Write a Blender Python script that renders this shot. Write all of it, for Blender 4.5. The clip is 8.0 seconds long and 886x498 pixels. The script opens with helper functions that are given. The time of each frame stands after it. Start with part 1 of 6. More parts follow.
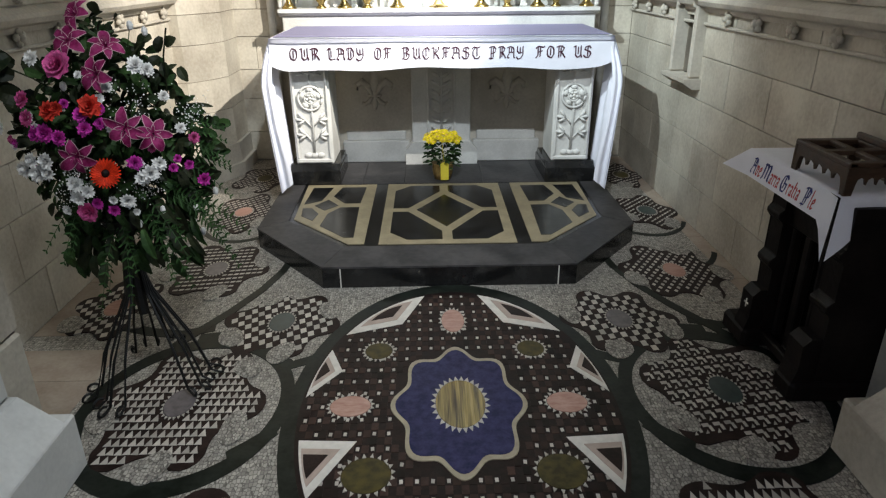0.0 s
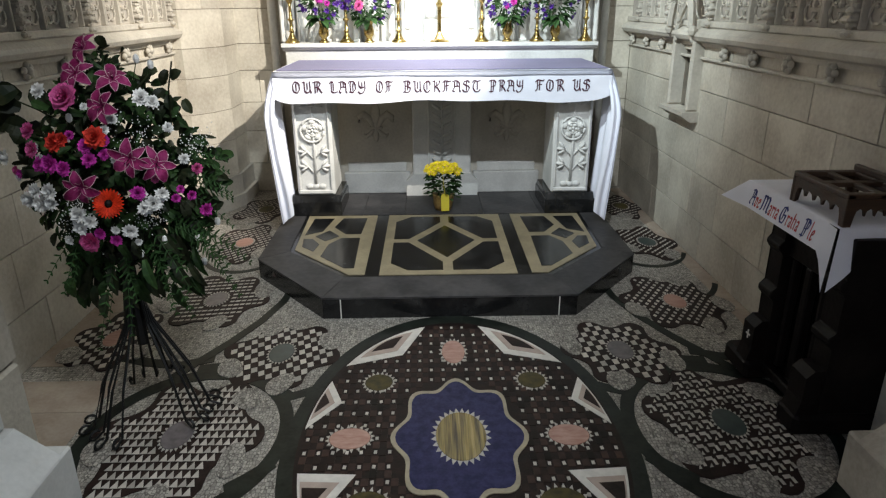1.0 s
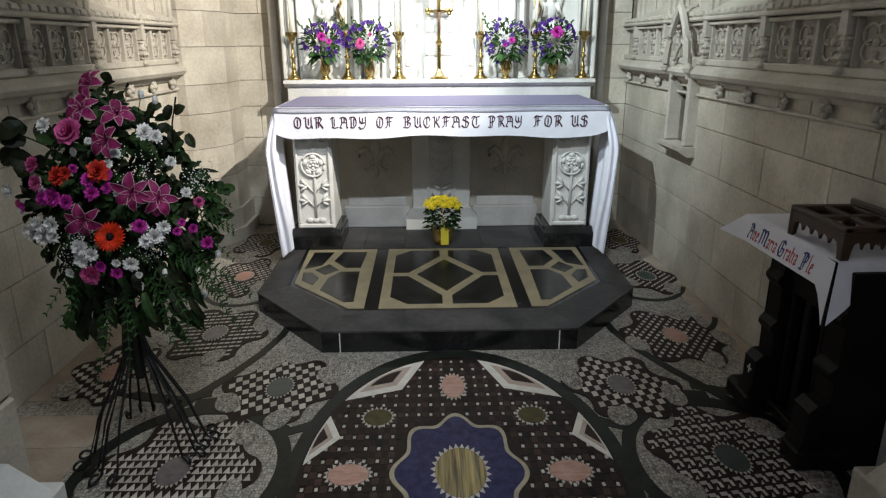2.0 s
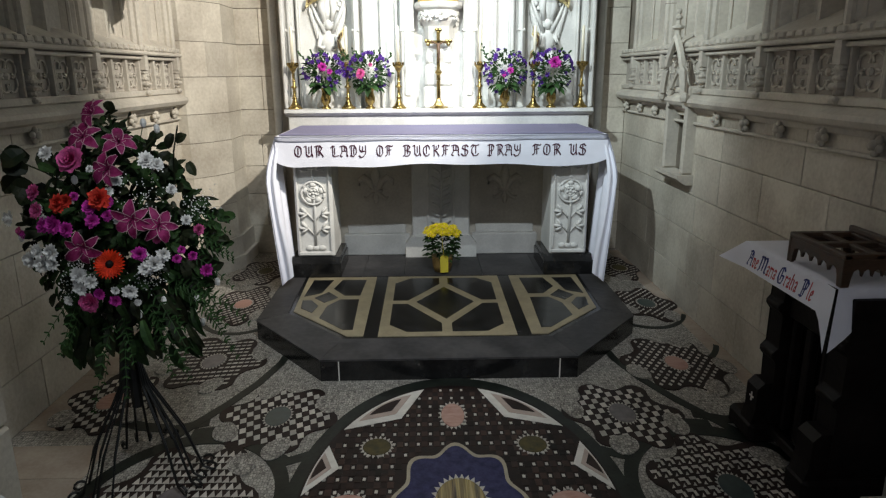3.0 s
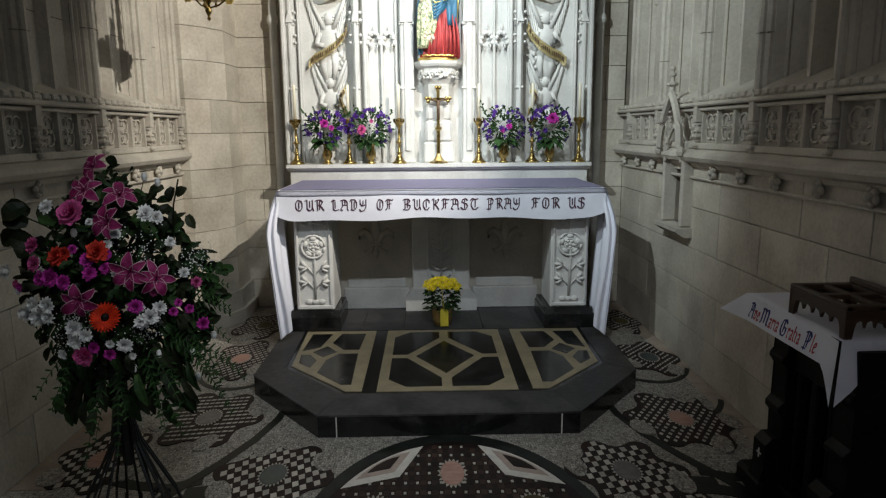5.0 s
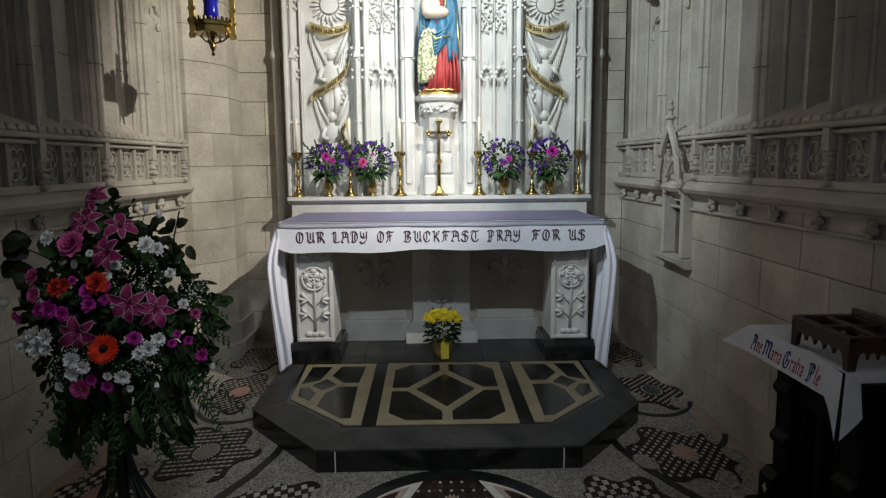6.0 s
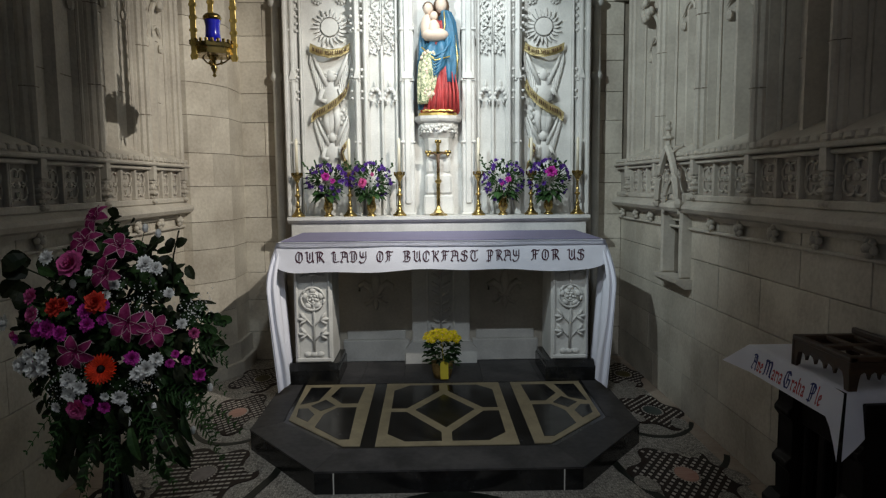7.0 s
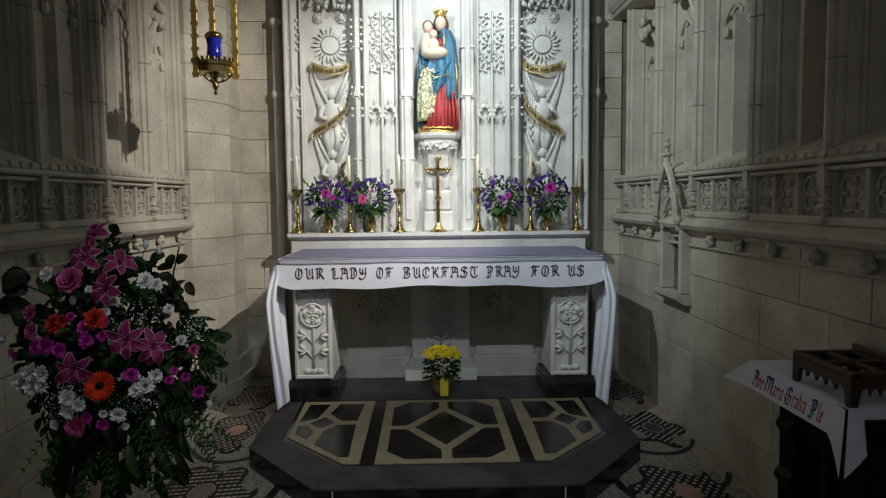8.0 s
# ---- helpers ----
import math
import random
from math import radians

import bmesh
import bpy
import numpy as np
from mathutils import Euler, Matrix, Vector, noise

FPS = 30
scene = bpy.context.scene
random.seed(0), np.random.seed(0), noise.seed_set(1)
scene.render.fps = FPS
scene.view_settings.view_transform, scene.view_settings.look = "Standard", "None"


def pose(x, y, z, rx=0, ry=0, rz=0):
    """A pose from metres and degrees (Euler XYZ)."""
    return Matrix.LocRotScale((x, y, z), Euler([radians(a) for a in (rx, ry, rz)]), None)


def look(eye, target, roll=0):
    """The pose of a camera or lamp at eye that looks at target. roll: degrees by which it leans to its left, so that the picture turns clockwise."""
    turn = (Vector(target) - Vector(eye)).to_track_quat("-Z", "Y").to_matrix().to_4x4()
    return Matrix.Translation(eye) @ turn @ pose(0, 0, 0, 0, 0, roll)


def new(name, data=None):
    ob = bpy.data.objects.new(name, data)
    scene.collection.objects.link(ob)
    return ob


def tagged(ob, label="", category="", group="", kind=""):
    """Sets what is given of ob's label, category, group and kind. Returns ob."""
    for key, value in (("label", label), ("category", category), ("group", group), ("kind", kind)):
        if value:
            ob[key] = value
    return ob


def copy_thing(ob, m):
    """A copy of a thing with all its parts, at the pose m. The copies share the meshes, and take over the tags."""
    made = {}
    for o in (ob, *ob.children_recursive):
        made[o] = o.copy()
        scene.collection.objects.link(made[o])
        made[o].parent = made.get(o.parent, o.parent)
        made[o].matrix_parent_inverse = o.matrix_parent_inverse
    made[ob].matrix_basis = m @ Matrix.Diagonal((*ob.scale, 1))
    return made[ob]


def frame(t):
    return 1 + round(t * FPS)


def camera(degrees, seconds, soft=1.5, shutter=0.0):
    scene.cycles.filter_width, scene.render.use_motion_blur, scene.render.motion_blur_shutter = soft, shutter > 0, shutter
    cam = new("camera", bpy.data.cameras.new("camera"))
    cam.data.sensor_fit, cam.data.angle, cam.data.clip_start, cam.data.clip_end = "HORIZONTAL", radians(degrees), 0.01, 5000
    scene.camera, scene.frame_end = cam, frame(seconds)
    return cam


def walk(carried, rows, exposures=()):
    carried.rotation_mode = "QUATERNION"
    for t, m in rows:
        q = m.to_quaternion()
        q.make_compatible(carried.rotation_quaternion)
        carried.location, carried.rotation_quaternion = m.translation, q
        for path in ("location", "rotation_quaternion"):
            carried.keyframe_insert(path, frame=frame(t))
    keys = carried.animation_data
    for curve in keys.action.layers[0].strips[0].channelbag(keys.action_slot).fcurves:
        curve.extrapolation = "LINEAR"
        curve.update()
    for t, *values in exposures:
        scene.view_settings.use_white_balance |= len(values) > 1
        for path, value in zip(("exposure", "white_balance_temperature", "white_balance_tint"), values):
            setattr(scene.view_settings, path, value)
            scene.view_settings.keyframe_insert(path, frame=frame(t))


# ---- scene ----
cam = camera(68.0, 8.0, soft=1.25)
# seconds, place, yaw, pitch, roll
ROWS = [
    (0.0, -0.1050, 0.0000, 1.6000, -1.22, -23.22, -0.44),
    (0.5, -0.1061, -0.0010, 1.5995, -1.22, -22.05, -0.41),
    (1.0, -0.1076, -0.0044, 1.5991, -1.23, -20.50, -0.35),
    (1.5, -0.1100, -0.0092, 1.5982, -1.28, -18.89, -0.28),
    (3.0, -0.1100, -0.0131, 1.5939, -1.37, -15.05, -0.32),
    (3.5, -0.1074, -0.0113, 1.5915, -1.37, -13.80, -0.35),
    (4.0, -0.1040, -0.0092, 1.5891, -1.35, -12.71, -0.41),
    (4.5, -0.1007, -0.0085, 1.5868, -1.31, -11.61, -0.45),
    (6.0, -0.0943, -0.0096, 1.5798, -1.20, -7.46, -0.50),
    (6.5, -0.0932, -0.0106, 1.5789, -1.22, -6.31, -0.54),
    (7.0, -0.0927, -0.0111, 1.5775, -1.25, -5.71, -0.52),
    (7.5, -0.0928, -0.0129, 1.5767, -1.28, -5.12, -0.51),
    (8.0, -0.0933, -0.0153, 1.5770, -1.29, -4.28, -0.57),
]
EXPOSURES = [(0.0, 0.85), (0.5, 0.82), (1.0, 0.75), (1.5, 0.60), (3.0, 0.18), (4.0, -0.10), (5.0, -0.36), (6.0, -0.58), (7.0, -0.72), (8.0, -0.80)]
walk(cam, [(t, pose(x, y, z, 90 + pitch, 0, yaw) @ pose(0, 0, 0, 0, 0, roll)) for t, x, y, z, yaw, pitch, roll in ROWS], EXPOSURES)

# ---------------------------------------------------------------- light
world = bpy.data.worlds.new("world")
scene.world = world
world.use_nodes = True
wn = world.node_tree
sky = wn.nodes.new("ShaderNodeTexSky")
sky.sky_type, sky.sun_disc = "NISHITA", False
sky.sun_elevation, sky.sun_rotation = radians(40), radians(200)
wn.links.new(sky.outputs[0], wn.nodes["Background"].inputs[0])
wn.nodes["Background"].inputs[1].default_value = 0.030


def spot(name, eye, target, watts, degrees, colour, size=0.04, blend=0.6):
    data = bpy.data.lights.new(name, "SPOT")
    data.energy, data.spot_size, data.spot_blend, data.shadow_soft_size, data.color = watts, radians(degrees), blend, size, colour
    ob = new(name, data)
    ob.matrix_world = look(eye, target)
    return ob


spot("spotlight", (1.25, 2.60, 3.55), (-1.25, 5.50, 1.65), 800, 56, (1.0, 0.95, 0.86), 0.015, 0.7)
spot("spotlight", (-1.25, 2.60, 3.55), (1.38, 5.80, 2.20), 530, 76, (0.82, 0.96, 1.0), 0.015, 1.0)
spot("spotlight", (0.20, 4.35, 4.1), (0.0, 5.80, 2.6), 260, 74, (0.90, 0.98, 1.0), 0.03, 0.8)
spot("spotlight", (0.10, 1.25, 3.75), (0.0, 4.75, 0.40), 265, 54, (0.84, 0.93, 1.0), 0.05, 1.0)
# Fill light added to brighten the near floor and the bouquet.
spot("near_floor_fill", (0.15, 0.72, 3.40), (-0.70, 2.25, 0.55), 140, 58, (0.92, 0.98, 1.0), 0.25, 1.0)


# ---------------------------------------------------------------- materials
def material(name, colour, rough=0.6, metal=0.0, var=0.12, scale=6.0, fine=60.0, bump=0.15, rand=0.0, island=0.0, colour2=None, spec=0.5, coat=0.0, stretch=None):
    m = bpy.data.materials.new(name)
    m.use_nodes = True
    nt = m.node_tree
    b = nt.nodes["Principled BSDF"]
    b.inputs["Metallic"].default_value = metal
    b.inputs["Specular IOR Level"].default_value = spec
    b.inputs["Coat Weight"].default_value = coat
    b.inputs["Coat Roughness"].default_value = 0.1
    tc = nt.nodes.new("ShaderNodeTexCoord")
    coord = tc.outputs["Object"]
    if stretch:
        mp = nt.nodes.new("ShaderNodeMapping")
        mp.inputs["Scale"].default_value = stretch
        nt.links.new(coord, mp.inputs["Vector"])
        coord = mp.outputs[0]

    def tex(s, detail):
        n = nt.nodes.new("ShaderNodeTexNoise")
        n.inputs["Scale"].default_value, n.inputs["Detail"].default_value = s, detail
        nt.links.new(coord, n.inputs["Vector"])
        return n.outputs["Fac"]

    def math_(op, a, c):
        n = nt.nodes.new("ShaderNodeMath")
        n.operation = op
        for i, v in enumerate((a, c)):
            if isinstance(v, (int, float)):
                n.inputs[i].default_value = v
            else:
                nt.links.new(v, n.inputs[i])
        return n.outputs[0]

    big, small = tex(scale, 5), tex(fine, 3)
    fac = math_("ADD", math_("MULTIPLY", big, 0.7), math_("MULTIPLY", small, 0.3))
    mix = nt.nodes.new("ShaderNodeMix")
    mix.data_type = "RGBA"
    ramp = nt.nodes.new("ShaderNodeMapRange")
    ramp.inputs[1].default_value, ramp.inputs[2].default_value = 0.38, 0.62
    nt.links.new(fac, ramp.inputs[0])
    nt.links.new(ramp.outputs[0], mix.inputs[0])
    c2 = colour2 or tuple(min(1, c * (1 + var)) for c in colour)
    c1 = colour if colour2 else tuple(c * (1 - var) for c in colour)
    mix.inputs[6].default_value, mix.inputs[7].default_value = (*c1, 1), (*c2, 1)
    out = mix.outputs[2]
    if rand or island:
        src = nt.nodes.new("ShaderNodeObjectInfo").outputs["Random"] if rand else nt.nodes.new("ShaderNodeNewGeometry").outputs["Random Per Island"]
        hs = nt.nodes.new("ShaderNodeHueSaturation")
        k = rand or island
        nt.links.new(math_("ADD", math_("MULTIPLY", src, 2 * k), 1 - k), hs.inputs["Value"])
        nt.links.new(out, hs.inputs["Color"])
        out = hs.outputs[0]
    nt.links.new(out, b.inputs["Base Color"])
    nt.links.new(math_("ADD", math_("MULTIPLY", big, 0.3), max(0.02, rough - 0.15)), b.inputs["Roughness"])
    if bump:
        bp_ = nt.nodes.new("ShaderNodeBump")
        bp_.inputs["Strength"].default_value, bp_.inputs["Distance"].default_value = bump, 0.01
        nt.links.new(small, bp_.inputs["Height"])
        nt.links.new(bp_.outputs[0], b.inputs["Normal"])
    return m


def tessera_bed(name, light, joint, size):
    """Small irregular set stones with recessed grout."""
    m = material(name, light, 0.5)
    nt = m.node_tree
    b = nt.nodes["Principled BSDF"]
    tc = nt.nodes.new("ShaderNodeTexCoord")
    v = nt.nodes.new("ShaderNodeTexVoronoi")
    v.feature = "DISTANCE_TO_EDGE"
    w = nt.nodes.new("ShaderNodeTexVoronoi")
    mp = nt.nodes.new("ShaderNodeMapping")
    mp.inputs["Scale"].default_value = (1.0, 0.65, 1.0)
    nt.links.new(tc.outputs["Object"], mp.inputs["Vector"])
    for n in (v, w):
        n.inputs["Scale"].default_value = 1 / size
        n.inputs["Randomness"].default_value = 0.55
        nt.links.new(mp.outputs[0], n.inputs["Vector"])
    r = nt.nodes.new("ShaderNodeMapRange")
    r.inputs[1].default_value, r.inputs[2].default_value = 0.04, 0.11
    nt.links.new(v.outputs["Distance"], r.inputs[0])
    hs = nt.nodes.new("ShaderNodeHueSaturation")
    hs.inputs["Color"].default_value = (*light, 1)
    sep = nt.nodes.new("ShaderNodeSeparateColor")
    nt.links.new(w.outputs["Color"], sep.inputs[0])
    mr = nt.nodes.new("ShaderNodeMapRange")
    mr.inputs[3].default_value, mr.inputs[4].default_value = 0.6, 1.25
    nt.links.new(sep.outputs[0], mr.inputs[0])
    nt.links.new(mr.outputs[0], hs.inputs["Value"])
    mix = nt.nodes.new("ShaderNodeMix")
    mix.data_type = "RGBA"
    mix.inputs[6].default_value = (*joint, 1)
    nt.links.new(r.outputs[0], mix.inputs[0])
    nt.links.new(hs.outputs[0], mix.inputs[7])
    nt.links.new(mix.outputs[2], b.inputs["Base Color"])
    bp_ = nt.nodes.new("ShaderNodeBump")
    bp_.inputs["Strength"].default_value, bp_.inputs["Distance"].default_value = 0.5, 0.004
    nt.links.new(r.outputs[0], bp_.inputs["Height"])
    nt.links.new(bp_.outputs[0], b.inputs["Normal"])
    return m


STONE = material("ashlar_stone", (0.41, 0.365, 0.30), 0.85, scale=3.5, fine=45, bump=0.3, rand=0.11, colour2=(0.585, 0.54, 0.455))
CARVED = material("carved_stone", (0.42, 0.38, 0.325), 0.85, scale=4.0, fine=50, bump=0.25, colour2=(0.56, 0.52, 0.445))
PALE = material("pale_reredos_stone", (0.61, 0.60, 0.57), 0.8, var=0.11, scale=5.0, fine=70, bump=0.12)
# Carved stone toned darker, so recess shade is part of the colour.
PANEL = material("shade_toned_panel_stone", (0.42, 0.38, 0.33), 0.9, var=0.15, scale=3.0, fine=40, bump=0.25)
MORTAR = material("mortar", (0.22, 0.19, 0.15), 0.95, var=0.2, bump=0.3)
MARBLE = material("marble", (0.62, 0.62, 0.60), 0.4, var=0.1, scale=5, bump=0.05)
SLATE = material("dark_slate", (0.030, 0.029, 0.030), 0.45, scale=5, fine=30, bump=0.1, rand=0.14, colour2=(0.072, 0.068, 0.068), spec=0.14)
BLACK = material("black_marble", (0.012, 0.012, 0.012), 0.22, var=0.5, scale=8, fine=40, bump=0.03)
CREAM = material("cream_inlay_marble", (0.30, 0.25, 0.155), 0.45, var=0.18, scale=10, fine=60, bump=0.05, rand=0.08)
GREEN = material("serpentine", (0.007, 0.009, 0.007), 0.35, var=0.5, scale=12, fine=60, bump=0.04, colour2=(0.019, 0.024, 0.019), spec=0.14)
BED = tessera_bed("white_tesserae", (0.41, 0.385, 0.34), (0.12, 0.108, 0.095), 0.0125)
PURPLE = material("porphyry", (0.022, 0.0125, 0.011), 0.5, var=0.4, scale=20, fine=120, bump=0.05, island=0.35, spec=0.14)
DARK = material("dark_porphyry", (0.024, 0.014, 0.012), 0.5, var=0.45, scale=14, fine=120, bump=0.06, island=0.3, spec=0.14)
WHITE_T = material("white_marble_tessera", (0.48, 0.45, 0.40), 0.45, var=0.1, scale=20, bump=0.05, island=0.25)
WHITE_M = material("white_marble_inlay", (0.66, 0.63, 0.58), 0.4, var=0.1, scale=20, bump=0.03)
PINK = material("pink_marble", (0.36, 0.17, 0.13), 0.35, scale=18, fine=80, bump=0.03, colour2=(0.48, 0.29, 0.23), stretch=(1, 3, 1))
OLIVE = material("olive_stone", (0.060, 0.048, 0.012), 0.45, var=0.45, scale=24, bump=0.03, spec=0.2)
TEAL = material("green_disc_stone", (0.035, 0.055, 0.052), 0.35, var=0.25, scale=20, bump=0.03)
GREYP = material("violet_grey_stone", (0.13, 0.115, 0.12), 0.35, var=0.3, scale=25, bump=0.03)
LAPIS = material("lapis_blue_stone", (0.005, 0.007, 0.050), 0.45, scale=30, fine=110, bump=0.03, colour2=(0.036, 0.036, 0.105), spec=0.14)
ONYX = material("banded_golden_onyx", (0.030, 0.020, 0.006), 0.25, scale=6, fine=22, bump=0.0, colour2=(0.40, 0.30, 0.10), stretch=(11, 0.35, 1), spec=0.2)
LINEN = material("white_linen", (0.75, 0.755, 0.83), 0.9, var=0.04, scale=8, fine=300, bump=0.2)
LILAC = material("lavender_cloth", (0.20, 0.188, 0.29), 0.9, var=0.06, scale=6, fine=300, bump=0.25)
INK = material("dark_embroidery", (0.055, 0.014, 0.030), 0.8, var=0.2, scale=60, bump=0.2)
REDINK = material("red_embroidery", (0.42, 0.045, 0.055), 0.8, var=0.2, scale=60, bump=0.2)
BLUEINK = material("blue_embroidery", (0.025, 0.035, 0.16), 0.8, var=0.2, scale=60, bump=0.2)
BRASS = material("polished_brass", (0.36, 0.26, 0.095), 0.27, 1.0, var=0.15, scale=12, bump=0.03)
GILT = material("gilding", (0.75, 0.55, 0.17), 0.35, 0.8, var=0.15, scale=25, bump=0.1)
WAX = material("candle_wax", (0.80, 0.74, 0.58), 0.5, var=0.04, bump=0.02)
OAK = material("dark_oak", (0.045, 0.022, 0.011), 0.5, var=0.35, scale=4, fine=40, bump=0.2, stretch=(1, 8, 8))
BLACKOAK = material("black_stained_wood", (0.008, 0.006, 0.0055), 0.55, var=0.4, scale=5, fine=40, bump=0.15, spec=0.12)
IRON = material("wrought_iron", (0.010, 0.010, 0.010), 0.5, 0.4, var=0.3, scale=30, bump=0.1)
BLUEGLASS = material("blue_glass", (0.010, 0.012, 0.42), 0.08, var=0.15, scale=10, bump=0.0, coat=1.0)
LEAF = material("leaf", (0.016, 0.036, 0.012), 0.55, var=0.3, scale=20, fine=80, bump=0.1, island=0.5, colour2=(0.034, 0.070, 0.020), spec=0.15)
DEEPLEAF = material("dark_leaf", (0.012, 0.020, 0.010), 0.5, var=0.3, scale=20, bump=0.1, island=0.5, colour2=(0.030, 0.034, 0.016), spec=0.15)
FERN = material("fern_green", (0.026, 0.062, 0.018), 0.6, var=0.3, scale=20, bump=0.0, island=0.4, spec=0.15)
LILY = material("lily_petal", (0.15, 0.008, 0.055), 0.5, scale=30, fine=90, bump=0.05, colour2=(0.30, 0.035, 0.135), island=0.2, spec=0.12)
LILYEDGE = material("lily_edge", (0.48, 0.28, 0.33), 0.6, var=0.1, scale=30, bump=0.0)
MAGENTA = material("magenta_petal", (0.52, 0.045, 0.36), 0.6, var=0.2, scale=40, bump=0.05, island=0.25, spec=0.12)
ROSEPINK = material("pink_petal", (0.56, 0.10, 0.28), 0.6, var=0.2, scale=40, bump=0.05, island=0.25, spec=0.12)
CORAL = material("coral_red_petal", (0.55, 0.045, 0.030), 0.6, var=0.25, scale=40, bump=0.05, island=0.25, spec=0.12)
SCARLET = material("scarlet_petal", (0.55, 0.030, 0.008), 0.55, var=0.25, scale=40, bump=0.05, island=0.25, spec=0.12)
WHITEP = material("white_petal", (0.80, 0.79, 0.77), 0.7, var=0.08, scale=40, bump=0.05, island=0.12, spec=0.12)
VIOLET = material("violet_petal", (0.095, 0.032, 0.25), 0.6, var=0.25, scale=40, bump=0.05, island=0.35, spec=0.12)
YELLOW = material("yellow_petal", (0.66, 0.52, 0.02), 0.6, var=0.2, scale=40, bump=0.05, island=0.25, spec=0.12)
TAG = material("yellow_card", (0.66, 0.54, 0.04), 0.7, var=0.05, bump=0.02)
WICKER = material("wicker", (0.30, 0.19, 0.06), 0.6, var=0.35, scale=60, fine=200, bump=0.4)
SREd = material("red_robe_paint", (0.36, 0.035, 0.035), 0.55, var=0.2, scale=14, bump=0.05)
SBLUE = material("blue_mantle_paint", (0.035, 0.14, 0.24), 0.5, var=0.2, scale=14, bump=0.05)
SPALE = material("pale_statue_paint", (0.66, 0.52, 0.42), 0.6, var=0.06, scale=14, bump=0.02)
SHAIR = material("brown_statue_paint", (0.10, 0.055, 0.03), 0.6, var=0.2, scale=30, bump=0.1)
SLIME = material("white_flowered_lining_paint", (0.06, 0.12, 0.05), 0.5, scale=45, fine=90, bump=0.05, colour2=(0.72, 0.68, 0.45))
SCROLL = material("pale_gilt_stone", (0.60, 0.50, 0.26), 0.5, 0.25, var=0.15, scale=25, bump=0.1)


# ---------------------------------------------------------------- builders
def link(name, bm, mats, parent=None, label="", smooth=False):
    me = bpy.data.meshes.new(name)
    for m in (mats if isinstance(mats, (list, tuple)) else [mats]):
        me.materials.append(m)
    if parent is not None:
        o = parent
        off = Vector((0, 0, 0))
        while o is not None:
            off += o.location
            o = o.parent
        bmesh.ops.translate(bm, vec=-off, verts=bm.verts)
    bmesh.ops.recalc_face_normals(bm, faces=bm.faces)
    bm.to_mesh(me)
    bm.free()
    if smooth:
        for p in me.polygons:
            p.use_smooth = True
    ob = new(name, me)
    ob.parent = parent
    if label:
        tagged(ob, label)
    return ob


def part(name, bm, mats, parent, label="", smooth=False):
    return link(name, bm, mats, parent, label, smooth)


def thing(name, at, label, category, group="", kind=""):
    ob = new(name)
    ob.location = at
    ob.empty_display_size = 0.05
    return tagged(ob, label, category, group, kind)


def B():
    return bmesh.new()


def quad(bm, pts, mi=0):
    f = bm.faces.new([bm.verts.new(p) for p in pts])
    f.material_index = mi
    return f


def box(bm, x0, x1, y0, y1, z0, z1, bev=0.0, mi=0):
    r = bmesh.ops.create_cube(bm, size=1.0, matrix=Matrix.LocRotScale(((x0 + x1) / 2, (y0 + y1) / 2, (z0 + z1) / 2), None, (abs(x1 - x0), abs(y1 - y0), abs(z1 - z0))))
    vs = r["verts"]
    if mi:
        for f in {f for v in vs for f in v.link_faces}:
            f.material_index = mi
    if bev:
        bmesh.ops.bevel(bm, geom=list({e for v in vs for e in v.link_edges}), offset=bev, segments=1, affect="EDGES", clamp_overlap=True)


def prism(bm, pts, a, c, axis="z", mi=0):
    """A polygon of (u, v), given counter to the clock, pushed from a to c along the axis."""
    def put(u, v, w):
        return {"z": (u, v, w), "y": (u, w, v), "x": (w, u, v)}[axis]
    lo = [bm.verts.new(put(u, v, a)) for u, v in pts]
    hi = [bm.verts.new(put(u, v, c)) for u, v in pts]
    n = len(pts)
    fs = [bm.faces.new(lo[::-1]), bm.faces.new(hi)]
    for i in range(n):
        fs.append(bm.faces.new((lo[i], lo[(i + 1) % n], hi[(i + 1) % n], hi[i])))
    for f in fs:
        f.material_index = mi


def lathe(bm, prof, cx, cy, n=16, mi=0, a0=0.0, a1=2 * math.pi):
    full = abs(a1 - a0 - 2 * math.pi) < 1e-6
    m = n if full else n + 1
    rings = []
    for r, z in prof:
        rings.append([bm.verts.new((cx + r * math.cos(a0 + (a1 - a0) * i / n), cy + r * math.sin(a0 + (a1 - a0) * i / n), z)) for i in range(m)])
    for k in range(len(rings) - 1):
        for i in range(n):
            j = (i + 1) % m
            f = bm.faces.new((rings[k][i], rings[k][j], rings[k + 1][j], rings[k + 1][i]))
            f.material_index = mi
    for ring in (rings[0], rings[-1]):
        f = bm.faces.new(ring)
        f.material_index = mi


def tube(bm, pts, r, n=6, mi=0):
    pts = [Vector(p) for p in pts]
    rings = []
    for i, p in enumerate(pts):
        d = (pts[min(i + 1, len(pts) - 1)] - pts[max(i - 1, 0)]).normalized()
        up = Vector((0, 0, 1)) if abs(d.z) < 0.9 else Vector((1, 0, 0))
        s = d.cross(up).normalized()
        u = s.cross(d)
        rr = r[i] if isinstance(r, (list, tuple)) else r
        rings.append([bm.verts.new(p + rr * (math.cos(2 * math.pi * k / n) * s + math.sin(2 * math.pi * k / n) * u)) for k in range(n)])
    for a, c in zip(rings, rings[1:]):
        for k in range(n):
            bm.faces.new((a[k], a[(k + 1) % n], c[(k + 1) % n], c[k])).material_index = mi
    bm.faces.new(rings[0]).material_index = mi
    bm.faces.new(rings[-1]).material_index = mi


